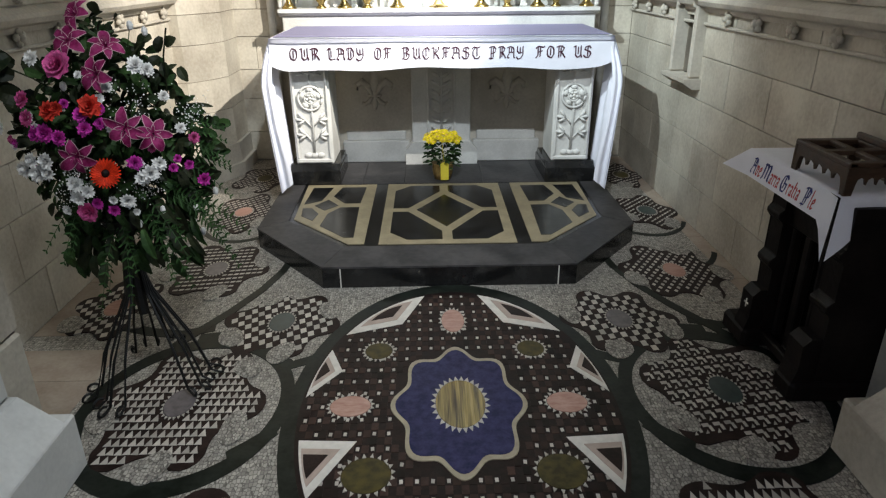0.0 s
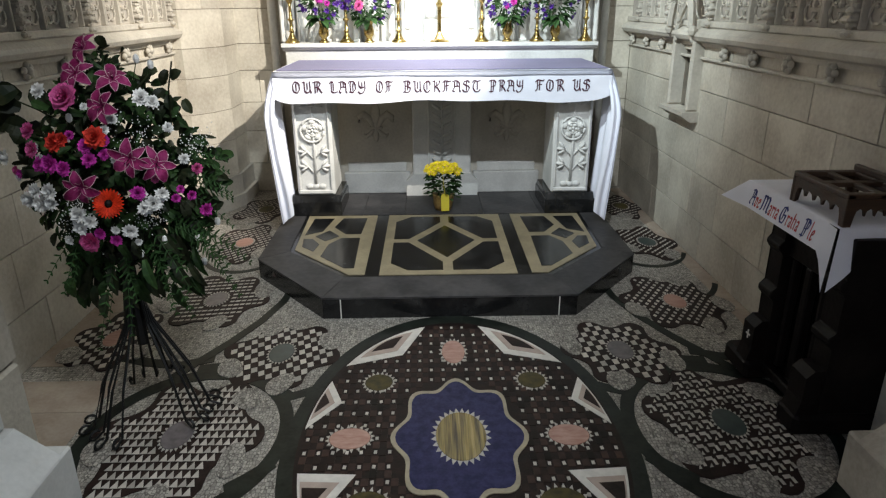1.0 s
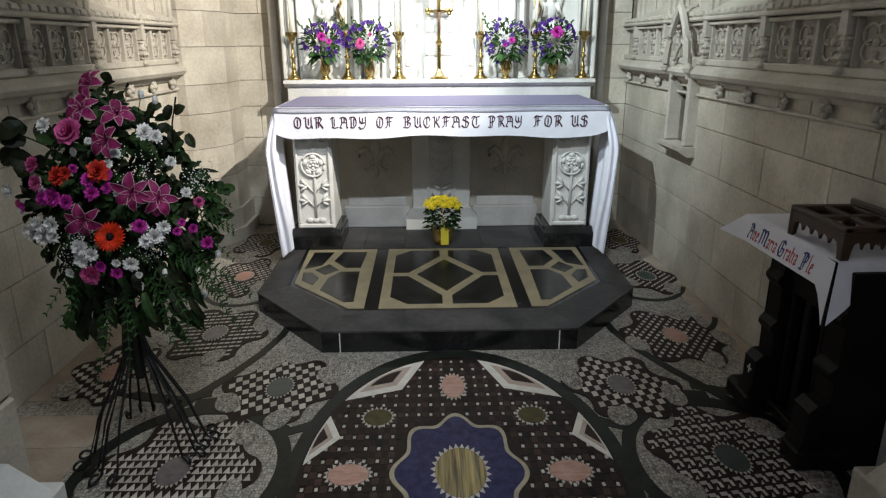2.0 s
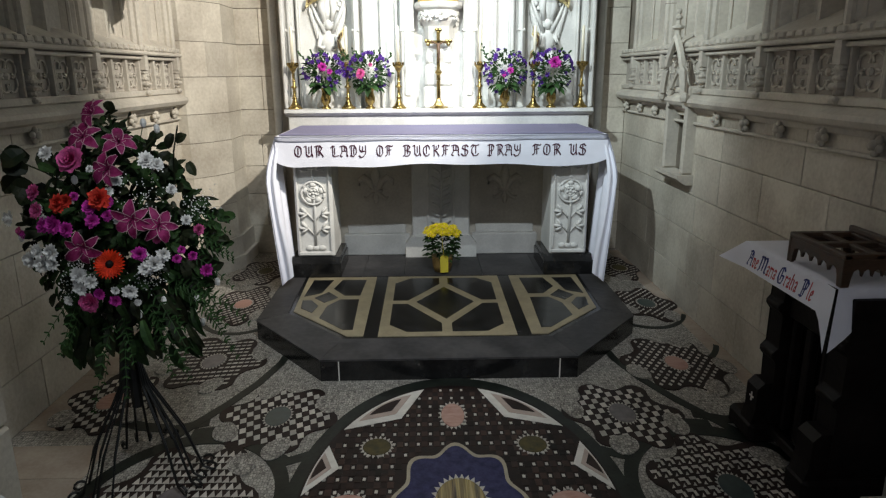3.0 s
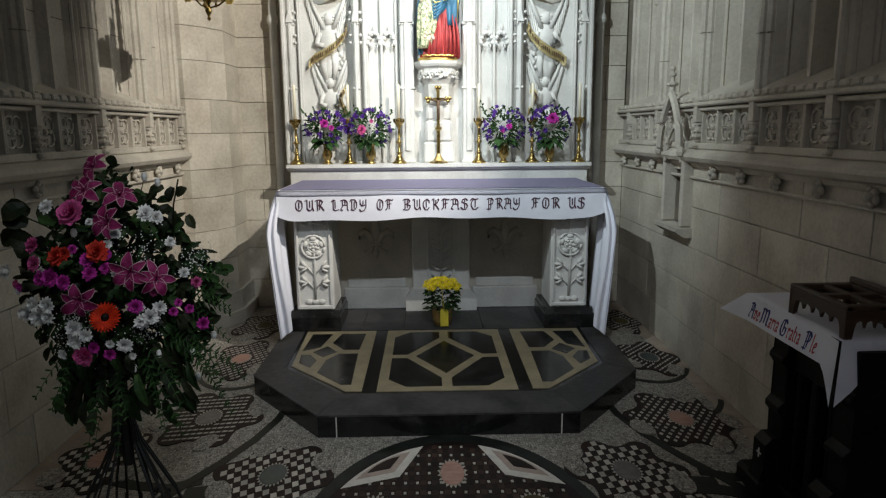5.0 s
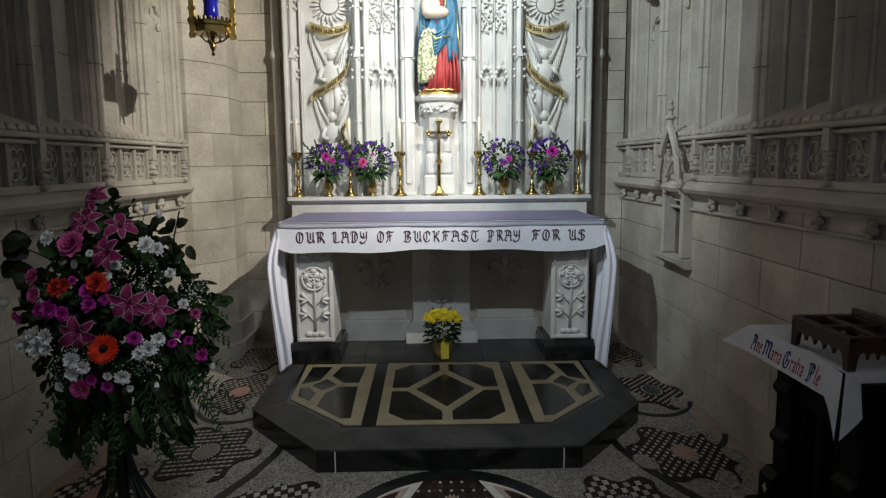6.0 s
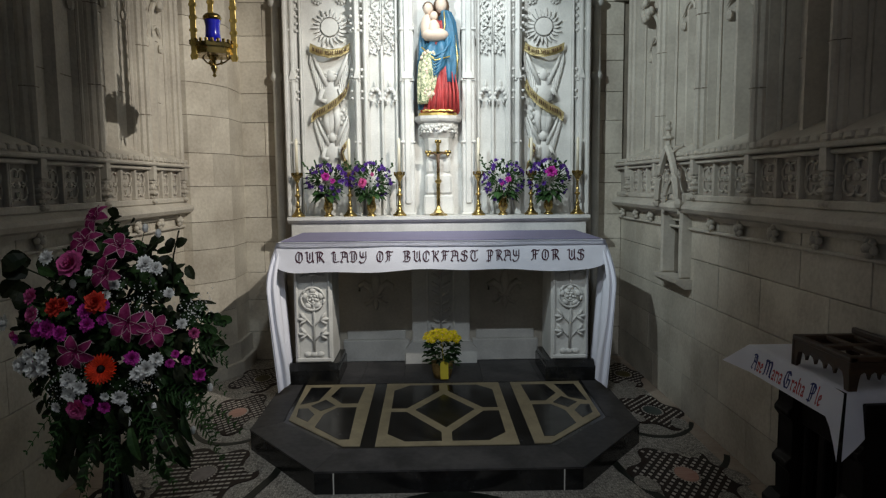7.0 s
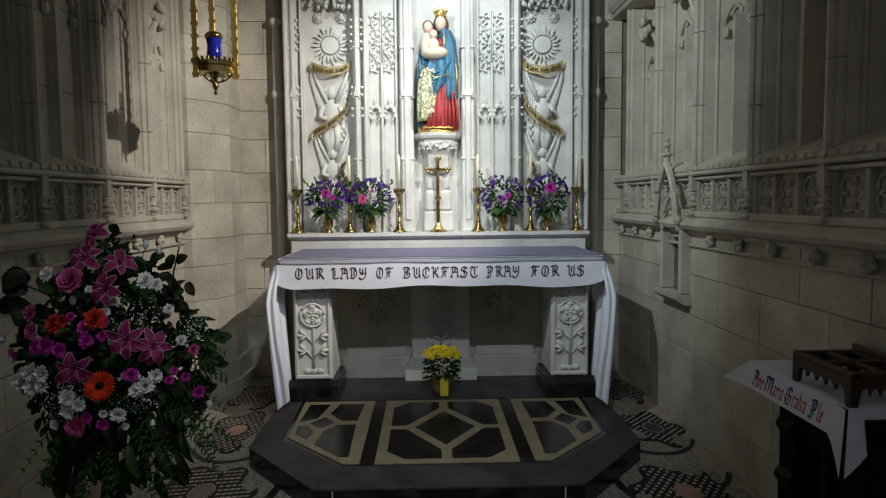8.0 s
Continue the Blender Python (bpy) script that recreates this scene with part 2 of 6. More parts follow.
def blob(bm, c, r, seg=10, mi=0, rot=None):
    m = Matrix.LocRotScale(c, rot, r if isinstance(r, (tuple, list)) else (r, r, r))
    res = bmesh.ops.create_uvsphere(bm, u_segments=seg, v_segments=max(4, seg * 2 // 3), radius=1.0, matrix=m)
    if mi:
        for f in {f for v in res["verts"] for f in v.link_faces}:
            f.material_index = mi


def sheet(bm, fn, nu, nv, mi=0):
    g = [[bm.verts.new(fn(i / nu, j / nv)) for j in range(nv + 1)] for i in range(nu + 1)]
    for i in range(nu):
        for j in range(nv):
            bm.faces.new((g[i][j], g[i + 1][j], g[i + 1][j + 1], g[i][j + 1])).material_index = mi
    return g


# ---------------------------------------------------------------- walls
def courses(z0, z1, heights=(0.26, 0.29, 0.25, 0.27, 0.22, 0.28)):
    z, k = z0, 0
    while z < z1 - 0.01:
        h = heights[k % len(heights)]
        if z + h > z1 - 0.09:
            h = z1 - z
        yield z, z + h, k
        z, k = z + h, k + 1


def ashlar(parent, axis, face, back, u0, u1, z0, z1, length=0.48, hole=None, seed=1):
    """Single squared stones over a wall: u runs along the wall, face is the plane that shows."""
    rng = random.Random(seed)
    for a, c, k in courses(z0, z1):
        u = u0
        first = True
        while u < u1 - 0.005:
            w = length * rng.uniform(0.72, 1.25) * (0.55 if first and k % 2 else 1)
            first = False
            e = u + w
            if e > u1 - 0.14:
                e = u1
            spans = [(u, e, a, c)]
            if hole and a < hole[3] and c > hole[2] and u < hole[1] and e > hole[0]:
                spans = []
                if u < hole[0] - 0.02:
                    spans.append((u, hole[0], a, c))
                if e > hole[1] + 0.02:
                    spans.append((hole[1], e, a, c))
                m0, m1 = max(u, hole[0]), min(e, hole[1])
                if a < hole[2] - 0.02:
                    spans.append((m0, m1, a, hole[2]))
                if c > hole[3] + 0.02:
                    spans.append((m0, m1, hole[3], c))
            for p, q, s, t in spans:
                bm = B()
                j = 0.0022
                f = face + rng.uniform(-0.0015, 0.0015)
                if axis == "x":
                    box(bm, min(f, back), max(f, back), p + j, q - j, s + j, t - j, 0.002)
                else:
                    box(bm, p + j, q - j, min(f, back), max(f, back), s + j, t - j, 0.002)
                part("stone_block", bm, STONE, parent)
            u = e


def wall(name, boxes, label, mats=MORTAR):
    bm = B()
    for bx in boxes:
        box(bm, *bx)
    return tagged(link(name, bm, mats), label, "wall", kind="structure")


RX, LX, YB = 1.64, -2.0, 5.86
NICHE = (4.31, 4.60, 0.93, 1.52)
wall_right = wall("wall_east", [(RX + 0.16, 2.05, 2.0, 6.2, 1.76, 4.3), (RX + 0.02, 2.05, 2.0, NICHE[0], 0, 1.76), (RX + 0.02, 2.05, NICHE[1], 6.2, 0, 1.76), (RX + 0.02, 2.05, NICHE[0], NICHE[1], 0, NICHE[2]),
                                (RX + 0.02, 2.05, NICHE[0], NICHE[1], NICHE[3], 1.76), (RX + 0.24, 2.05, NICHE[0], NICHE[1], NICHE[2], NICHE[3])], "chapel side wall of squared cream limestone blocks with dark joints")
wall_left = wall("wall_west", [(-2.4, LX - 0.02, 2.0, 6.2, 0, 1.76), (-2.4, LX - 0.16, 2.0, 6.2, 1.76, 4.3)], "chapel side wall of squared cream limestone with a panelled upper part")
wall_back = wall("wall_north", [(-2.4, 2.05, YB + 0.02, 6.2, 0, 4.3)], "end wall of squared pale limestone blocks behind the altar")


def side_wall(parent, s, X, bays, y0, y1, deep=0.125, back_mat=PANEL):
    """String course, panelled band, battlement and blind windows of one side wall. s: the way from the wall into the chapel is -s along x."""
    def bx(bm, d0, d1, *rest, **kw):
        a, c = X - s * d0, X - s * d1
        box(bm, min(a, c), max(a, c), *rest, **kw)

    bm = B()
    pr = [(0.0, 1.335), (0.02, 1.335), (0.03, 1.36), (0.075, 1.375), (0.09, 1.40), (0.085, 1.42), (0.03, 1.452), (0.0, 1.452)]
    prism(bm, [(X - s * d, z) for d, z in pr], y0, y1, "y")
    bx(bm, 0.0, 0.022, y0, y1, 1.255, 1.275, bev=0.006)
    part("string_course", bm, CARVED, parent, "moulded string course with a weathered slope")
    y = y0 + 0.12
    k = 0
    while y < y1 - 0.1:
        if not (s > 0 and 4.15 < y < 4.75):
            bm = B()
            c = Vector((X - s * 0.035, y, 1.315))
            blob(bm, c, (0.022, 0.022, 0.022), 6)
            for a in range(5):
                t = a * 1.257 + k
                blob(bm, c + Vector((s * 0.008, 0.028 * math.cos(t), 0.028 * math.sin(t))), (0.016, 0.019, 0.019), 6)
            part("carved_boss", bm, CARVED, parent, "small carved flower boss", smooth=True)
        y += 0.36
        k += 1
    # panelled band
    bm = B()
    bx(bm, -0.03, 0.005, y0, y1, 1.452, 1.72)
    part("band_back", bm, PANEL, parent)
    bm = B()
    bx(bm, 0.0, 0.045, y0, y1, 1.452, 1.49, bev=0.006)
    bx(bm, 0.0, 0.050, y0, y1, 1.685, 1.705, bev=0.005)
    bx(bm, 0.0, 0.075, y0, y1, 1.712, 1.737, bev=0.008)
    bx(bm, -0.04, 0.060, y0, y1, 1.737, 1.765, bev=0.004)
    part("band_rail", bm, CARVED, parent)
    y = y0 + 0.01
    bm = B()
    while y < y1 - 0.05:
        bx(bm, 0.045, 0.070, y, y + 0.056, 1.742, 1.772, bev=0.006)
        y += 0.078
    part("battlement", bm, CARVED, parent, "row of tiny carved battlements")
    for i in range(len(bays) - 1):
        a, c = bays[i] + 0.035, bays[i + 1] - 0.035
        n = 3
        for k in range(n):
            p, q = a + (c - a) * k / n, a + (c - a) * (k + 1) / n
            bm = B()
            bx(bm, 0.0, 0.035, p, p + 0.012, 1.49, 1.685, bev=0.003)
            bx(bm, 0.0, 0.035, q - 0.012, q, 1.49, 1.685, bev=0.003)
            m, h = (p + q) / 2, (q - p) / 2 - 0.014
            for t0 in range(4):
                ang = math.pi / 4 + t0 * math.pi / 2
                cy, cz = m + 0.5 * h * math.cos(ang), 1.5875 + 0.045 * math.sin(ang)
                pts = []
                for e in range(9):
                    t = ang - 2.3 + 4.6 * e / 8
                    pts.append((X - s * 0.012, cy + 0.5 * h * math.cos(t), cz + 0.042 * math.sin(t)))
                tube(bm, pts, 0.0065, 5)
            blob(bm, (X - s * 0.010, m, 1.5875), (0.014, 0.018, 0.018), 6)
            part("quatrefoil_panel", bm, CARVED, parent, "square panel with a carved quatrefoil")
    # buttress shafts with stepped feet
    for y in bays:
        bm = B()
        bx(bm, -0.14, 0.055, y - 0.020, y + 0.020, 1.49, 3.9, bev=0.012)
        bx(bm, -0.14, 0.028, y - 0.042, y + 0.042, 1.772, 3.9, bev=0.014)
        for z, w, d in ((1.46, 0.026, 0.070), (1.515, 0.032, 0.074), (1.548, 0.026, 0.064), (1.59, 0.027, 0.060)):
            bx(bm, 0.0, d, y - w, y + w, z, z + 0.028, bev=0.010)
        prism(bm, [(y - 0.029, 1.618), (y + 0.029, 1.618), (y + 0.02, 1.76), (y - 0.02, 1.76)], X - s * 0.0, X - s * 0.066, "x")
        part("buttress_shaft", bm, CARVED, parent, "slim stone shaft with a moulded foot")
    for y in bays:
        bm = B()
        e = [(-deep, -0.105), (-0.55 * deep, -0.085), (-0.5 * deep, -0.062), (-0.004, -0.050), (-0.004, 0.050), (-0.5 * deep, 0.062), (-0.55 * deep, 0.085), (-deep, 0.105)]
        prism(bm, [(X - s * d, max(y0, min(y1, y + w))) for d, w in e], 1.775, 3.9)
        for w in (-0.074, 0.074):
            yy = max(y0 + 0.012, min(y1 - 0.012, y + w))
            tube(bm, [(X + s * 0.46 * deep, yy, 1.78), (X + s * 0.46 * deep, yy, 3.9)], 0.012, 6)
        part("splayed_reveal", bm, CARVED, parent, "splayed stone reveal beside the shaft")
    # blind lights over the battlement
    bm = B()
    bx(bm, -0.16, -deep, y0, y1, 1.765, 4.2)
    part("blind_panel", bm, back_mat, parent, "plain recessed stone behind the mullions")
    for z in (2.18, 2.62, 3.06):
        bm = B()
        bx(bm, -deep - 0.001, -deep + 0.0025, y0, y1, z, z + 0.005)
        part("joint", bm, MORTAR, parent)
    for i in range(len(bays) - 1):
        a, c = bays[i] + 0.05, bays[i + 1] - 0.05
        m = (a + c) / 2
        bm = B()
        prism(bm, [(X + s * deep, 1.80 + 0.5 * deep), (X + s * deep, 1.765), (X - s * 0.045, 1.765), (X - s * 0.045, 1.775)], a, c, "y")
        part("sloped_sill", bm, CARVED, parent)
        bm = B()
        zt = 2.62 + 0.10 * (i % 2)
        prism(bm, [(X + s * deep, m - 0.045), (X + s * 0.5 * deep, m - 0.024), (X + s * 0.2 * deep, m - 0.014), (X + s * 0.2 * deep, m + 0.014), (X + s * 0.5 * deep, m + 0.024), (X + s * deep, m + 0.045)], 1.78, zt)
        for d in (-1, 1):
            w = (c - a) / 2
            pts = []
            for e in range(10):
                t = e / 9
                pts.append((X + s * 0.7 * deep, m + d * (w * (1 - math.cos(t * math.pi / 2))), zt - 0.02 + 0.34 * math.sin(t * math.pi / 2)))
            tube(bm, pts, 0.020, 6)
            pts = [(X + s * 0.72 * deep, m + d * w * (0.5 + 0.5 * math.cos(t)), zt - 0.16 + 0.26 * math.sin(t)) for t in [math.pi * e / 10 for e in range(11)]]
            tube(bm, pts, 0.012, 5)
            for t in (0.6, 2.5):
                blob(bm, (X + s * 0.72 * deep, m + d * w * (0.5 + 0.40 * math.cos(t)), zt - 0.17 + 0.22 * math.sin(t)), (0.02, 0.035, 0.035), 6)
        part("window_tracery", bm, CARVED, parent, "mullion and cusped tracery of a blind window")
        rng = random.Random(i)
        bm = B()
        for d in (-1, 1):
            for k in range(14):
                blob(bm, (X + s * rng.uniform(0.0, 0.05), m + d * (c - a) * 0.25 + rng.uniform(-0.05, 0.05), zt + 0.30 + rng.uniform(-0.06, 0.10)), (0.025, 0.028, 0.035), 6)
        part("leaf_carving", bm, CARVED, parent, "clump of carved leaves under the arch", smooth=True)
        for z in (2.05, 2.50, 2.95):
            for yy, w, d in ((bays[i], 0.0435, 0.0285), (bays[i], 0.0210, 0.0560)):
                bm = B()
                bx(bm, -0.12, d, yy - w, yy + w, z + 0.1 * (i % 2), z + 0.004 + 0.1 * (i % 2))
                part("joint", bm, MORTAR, parent)
    bm = B()
    bx(bm, -0.16, 0.10, y1 - 0.75, y1, 3.14, 3.18, bev=0.01)
    bx(bm, -0.16, 0.14, y1 - 0.75, y1, 3.18, 3.30, bev=0.03)
    part("cornice", bm, CARVED, parent)


R_BAYS = [2.02, 2.75, 3.42, 4.14, 4.85, 5.54]
L_BAYS = [2.02, 2.58, 3.21, 3.85, 4.50, 5.07]
side_wall(wall_right, 1, RX, R_BAYS, 2.0, YB, 0.135)
side_wall(wall_left, -1, LX, L_BAYS, 2.0, 5.14, 0.06, CARVED)

# wall recess with pointed hood, on the right wall
bm = B()
for y in (NICHE[0] - 0.045, NICHE[1] + 0.01):
    box(bm, RX - 0.075, RX + 0.03, y, y + 0.035, 0.93, 1.50, 0.012)
m = (NICHE[0] + NICHE[1]) / 2
for d in (-1, 1):
    pts = [(RX - 0.105, m + d * (0.185 - 0.04 * t - 0.145 * t * t), 1.45 + 0.36 * t ** 0.85) for t in [e / 9 for e in range(10)]]
    tube(bm, pts, 0.024, 6)
    pts = [(RX - 0.07, m + d * (0.145 - 0.145 * t * t), 1.36 + 0.24 * t ** 0.8) for t in [e / 9 for e in range(10)]]
    tube(bm, pts, 0.015, 6)
    blob(bm, (RX + 0.0, m + d * 0.075, 1.40), (0.018, 0.030, 0.030), 6)
    blob(bm, (RX - 0.10, m + d * 0.205, 1.43), (0.03, 0.03, 0.035), 6)
tube(bm, [(RX - 0.10, m, 1.78), (RX - 0.10, m, 1.98)], [0.022, 0.010], 6)
for z, r in ((1.80, 0.034), (1.87, 0.042), (1.93, 0.026), (1.97, 0.018)):
    blob(bm, (RX - 0.10, m, z), (r, r, 0.018), 8)
niche_frame = part("recess_frame", bm, CARVED, wall_right, "ogee hood with finial over a small wall recess")
bm = B()
prism(bm, [(RX + 0.2, 0.93), (RX - 0.11, 0.93), (RX - 0.11, 0.905), (RX - 0.05, 0.865), (RX + 0.0, 0.865), (RX + 0.2, 0.87)], NICHE[0] - 0.075, NICHE[1] + 0.075, "y")
part("recess_sill", bm, CARVED, wall_right, "projecting stone sill")
bm = B()
box(bm, RX + 0.05, RX + 0.2, NICHE[0], NICHE[1], 1.20, 1.215)
part("recess_shelf", bm, BLACKOAK, wall_right, "thin dark shelf in the recess")
bm = B()
box(bm, RX - 0.01, RX + 0.04, NICHE[0] + 0.13, NICHE[0] + 0.16, 0.93, 1.5, 0.008)
part("recess_bar", bm, CARVED, wall_right)

# half pier in the corner, course by course
pier = tagged(new("corner_pier"), "polygonal stone half-pier of squared blocks in the corner", "pier", kind="structure")
PIER = [(-2.05, 5.13), (-1.93, 5.13), (-1.80, 5.29), (-1.715, 5.48), (-1.715, 5.9), (-2.05, 5.9)]
bm = B()
prism(bm, [(x - 0.006, y + 0.006) for x, y in PIER], 0.0, 4.2)
part("core", bm, MORTAR, pier)
rng = random.Random(4)
for a, c, k in courses(0.0, 4.2):
    cuts = [0, 1, 2, 3, 4] if k % 2 else [0, 2, 3, 4]
    for p, q in zip(cuts, cuts[1:]):
        bm = B()
        face = PIER[p:q + 1]
        j = 0.0022
        inner = [(x - 0.02, y + 0.03) for x, y in face]
        prism(bm, face + inner[::-1], a + j, c - j)
        if len(face) >= 2:
            part("stone_block", bm, STONE, pier)
bm = B()
prism(bm, [(-2.05, 5.06), (-1.90, 5.06), (-1.74, 5.25), (-1.66, 5.45), (-1.66, 5.85), (-2.05, 5.85)], 0.0, 0.10)
prism(bm, [(-2.05, 5.09), (-1.915, 5.09), (-1.77, 5.27), (-1.69, 5.47), (-1.69, 5.86), (-2.05, 5.86)], 0.10, 0.26)
part("pier_base", bm, CARVED, pier)

# jambs of the entrance arch, with marble plinths
for s, nm in ((-1, "west"), (1, "east")):
    o = tagged(new("arch_jamb_" + nm), "pale stone jamb of the entrance arch on a sloped plinth", "jamb", kind="structure")
    bm = B()
    xo, xi = s * 2.4, s * 1.32
    lo, hi = sorted((xo, xi))
    box(bm, lo, hi, 1.0, 1.86, 0.0, 0.22, 0.008)
    prism(bm, [(xo, 0.22), (s * 1.32, 0.22), (s * 1.45, 0.33), (xo, 0.33)], 1.0, 1.80, "y")
    part("plinth", bm, MARBLE if s < 0 else STONE, o, "stone plinth with a sloping top")
    for a, c, k in courses(0.33, 4.2, (0.42, 0.38, 0.45)):
        bm = B()
        l2, h2 = sorted((xo, s * 1.47))
        box(bm, l2, h2, 1.1, 1.80, a + 0.002, c - 0.002, 0.012)
        part("stone_block", bm, MARBLE if s < 0 else STONE, o)
    for a, c, k in courses(0.0, 4.2, (0.40, 0.44, 0.38)):
        bm = B()
        l2, h2 = sorted((xo, s * 1.60))
        box(bm, l2, h2, 1.82, 2.12, a + 0.002, c - 0.002, 0.014)
        part("stone_block", bm, STONE, o)

bm = B()
box(bm, -2.4, 2.05, 1.0, 6.2, 4.2, 4.35)
tagged(link("ceiling", bm, CARVED), "plain stone vault above the chapel", "ceiling", kind="structure")

# ---------------------------------------------------------------- altar step
step = tagged(new("altar_step"), "dark slate altar platform with black and cream marble inlay", "step", kind="structure")
ZP = 0.124
PLAT = [(-0.691, 3.214), (0.691, 3.214), (1.172, 3.81), (1.172, 5.6), (-1.172, 5.6), (-1.172, 3.81)]
bm = B()
prism(bm, [(x * 0.998, y + 0.002) for x, y in PLAT[:2]] + [(x * 0.998, y) for x, y in PLAT[2:]], 0.0, 0.114)
# Black instead of slate: the riser's shade is put into its colour.
part("riser", bm, BLACK, step, "riser of the platform, black to carry its shade")
for poly in ([(-0.691, 3.214), (0.691, 3.214), (0.60, 3.50), (-0.60, 3.50)], [(0.693, 3.216), (1.172, 3.81), (1.0, 3.93), (0.602, 3.498)], [(-0.693, 3.216), (-0.602, 3.498), (-1.0, 3.93), (-1.172, 3.81)],
             [(1.172, 3.814), (1.172, 4.69), (1.02, 4.69), (1.001, 3.934)], [(-1.172, 3.814), (-1.001, 3.934), (-1.02, 4.69), (-1.172, 4.69)]):
    bm = B()
    prism(bm, poly, 0.114, ZP)
    part("slab", bm, SLATE, step)
bm = B()
prism(bm, [(-0.60, 3.502), (0.60, 3.502), (1.0, 3.935), (1.02, 4.69), (-1.02, 4.69), (-1.0, 3.935)], 0.114, ZP - 0.004)
part("inlay_bed", bm, BLACK, step)
for k, (a, c) in enumerate(((-1.172, -0.60), (-0.60, -0.29), (-0.29, 0.30), (0.30, 0.72), (0.72, 1.172))):
    bm = B()
    box(bm, a + 0.001, c - 0.001, 4.692, 5.6, 0.114, ZP, 0.001)
    part("slab", bm, SLATE, step)
for s in (-0.592, 0.592):
    bm = B()
    box(bm, s - 0.003, s + 0.003, 3.2125, 3.218, 0.0, 0.112)
    part("joint", bm, WHITE_M, step, "pale joint in the riser")


def inlay(poly, mat, z):
    bm = B()
    prism(bm, poly, ZP - 0.004, z)
    part("inlay_piece", bm, mat, step)


inlay([(-0.405, 3.525), (0.405, 3.525), (0.405, 4.67), (-0.405, 4.67)], CREAM, ZP + 0.001)
yc = 4.10
inlay([(-0.19, yc), (0, yc - 0.31), (0.19, yc), (0, yc + 0.31)], BLACK, ZP + 0.003)
for sx in (-1, 1):
    for sy in (-1, 1):
        p = [(0.345, 0.035), (0.345, 0.40), (0.24, 0.515), (0.03, 0.515), (0.03, 0.385), (0.245, 0.035)]
        q = [(sx * a, yc + sy * c) for a, c in p]
        inlay(q if sx * sy > 0 else q[::-1], BLACK, ZP + 0.003)
    fl = lambda pts: [(sx * a, c) for a, c in (pts if sx > 0 else pts[::-1])]
    inlay(fl([(0.49, 3.535), (0.585, 3.535), (0.972, 3.96), (0.995, 4.67), (0.49, 4.67)]), CREAM, ZP + 0.001)
    inlay(fl([(0.955, 4.24), (0.945, 4.60), (0.80, 4.60), (0.845, 4.31)]), BLACK, ZP + 0.003)
    inlay(fl([(0.575, 4.25), (0.68, 4.25), (0.775, 4.40), (0.735, 4.60), (0.56, 4.60)]), BLACK, ZP + 0.003)
    inlay(fl([(0.80, 4.11), (0.88, 4.21), (0.80, 4.33), (0.72, 4.21)]), BLACK, ZP + 0.003)
    inlay(fl([(0.85, 3.92), (0.935, 4.01), (0.95, 4.16), (0.89, 4.16), (0.83, 4.05)]), BLACK, ZP + 0.003)
    inlay(fl([(0.56, 3.63), (0.62, 3.63), (0.79, 3.83), (0.77, 4.05), (0.70, 4.17), (0.575, 4.17)]), BLACK, ZP + 0.003)

# ---------------------------------------------------------------- altar
altar = thing("altar", (0, 5.0, ZP), "carved pale stone altar on two pillars with black plinths", "altar")
bm = B()
box(bm, -1.16, 1.16, 4.64, 5.52, 1.03, 1.16, 0.01)
part("mensa", bm, PALE, altar, "thick stone table slab")


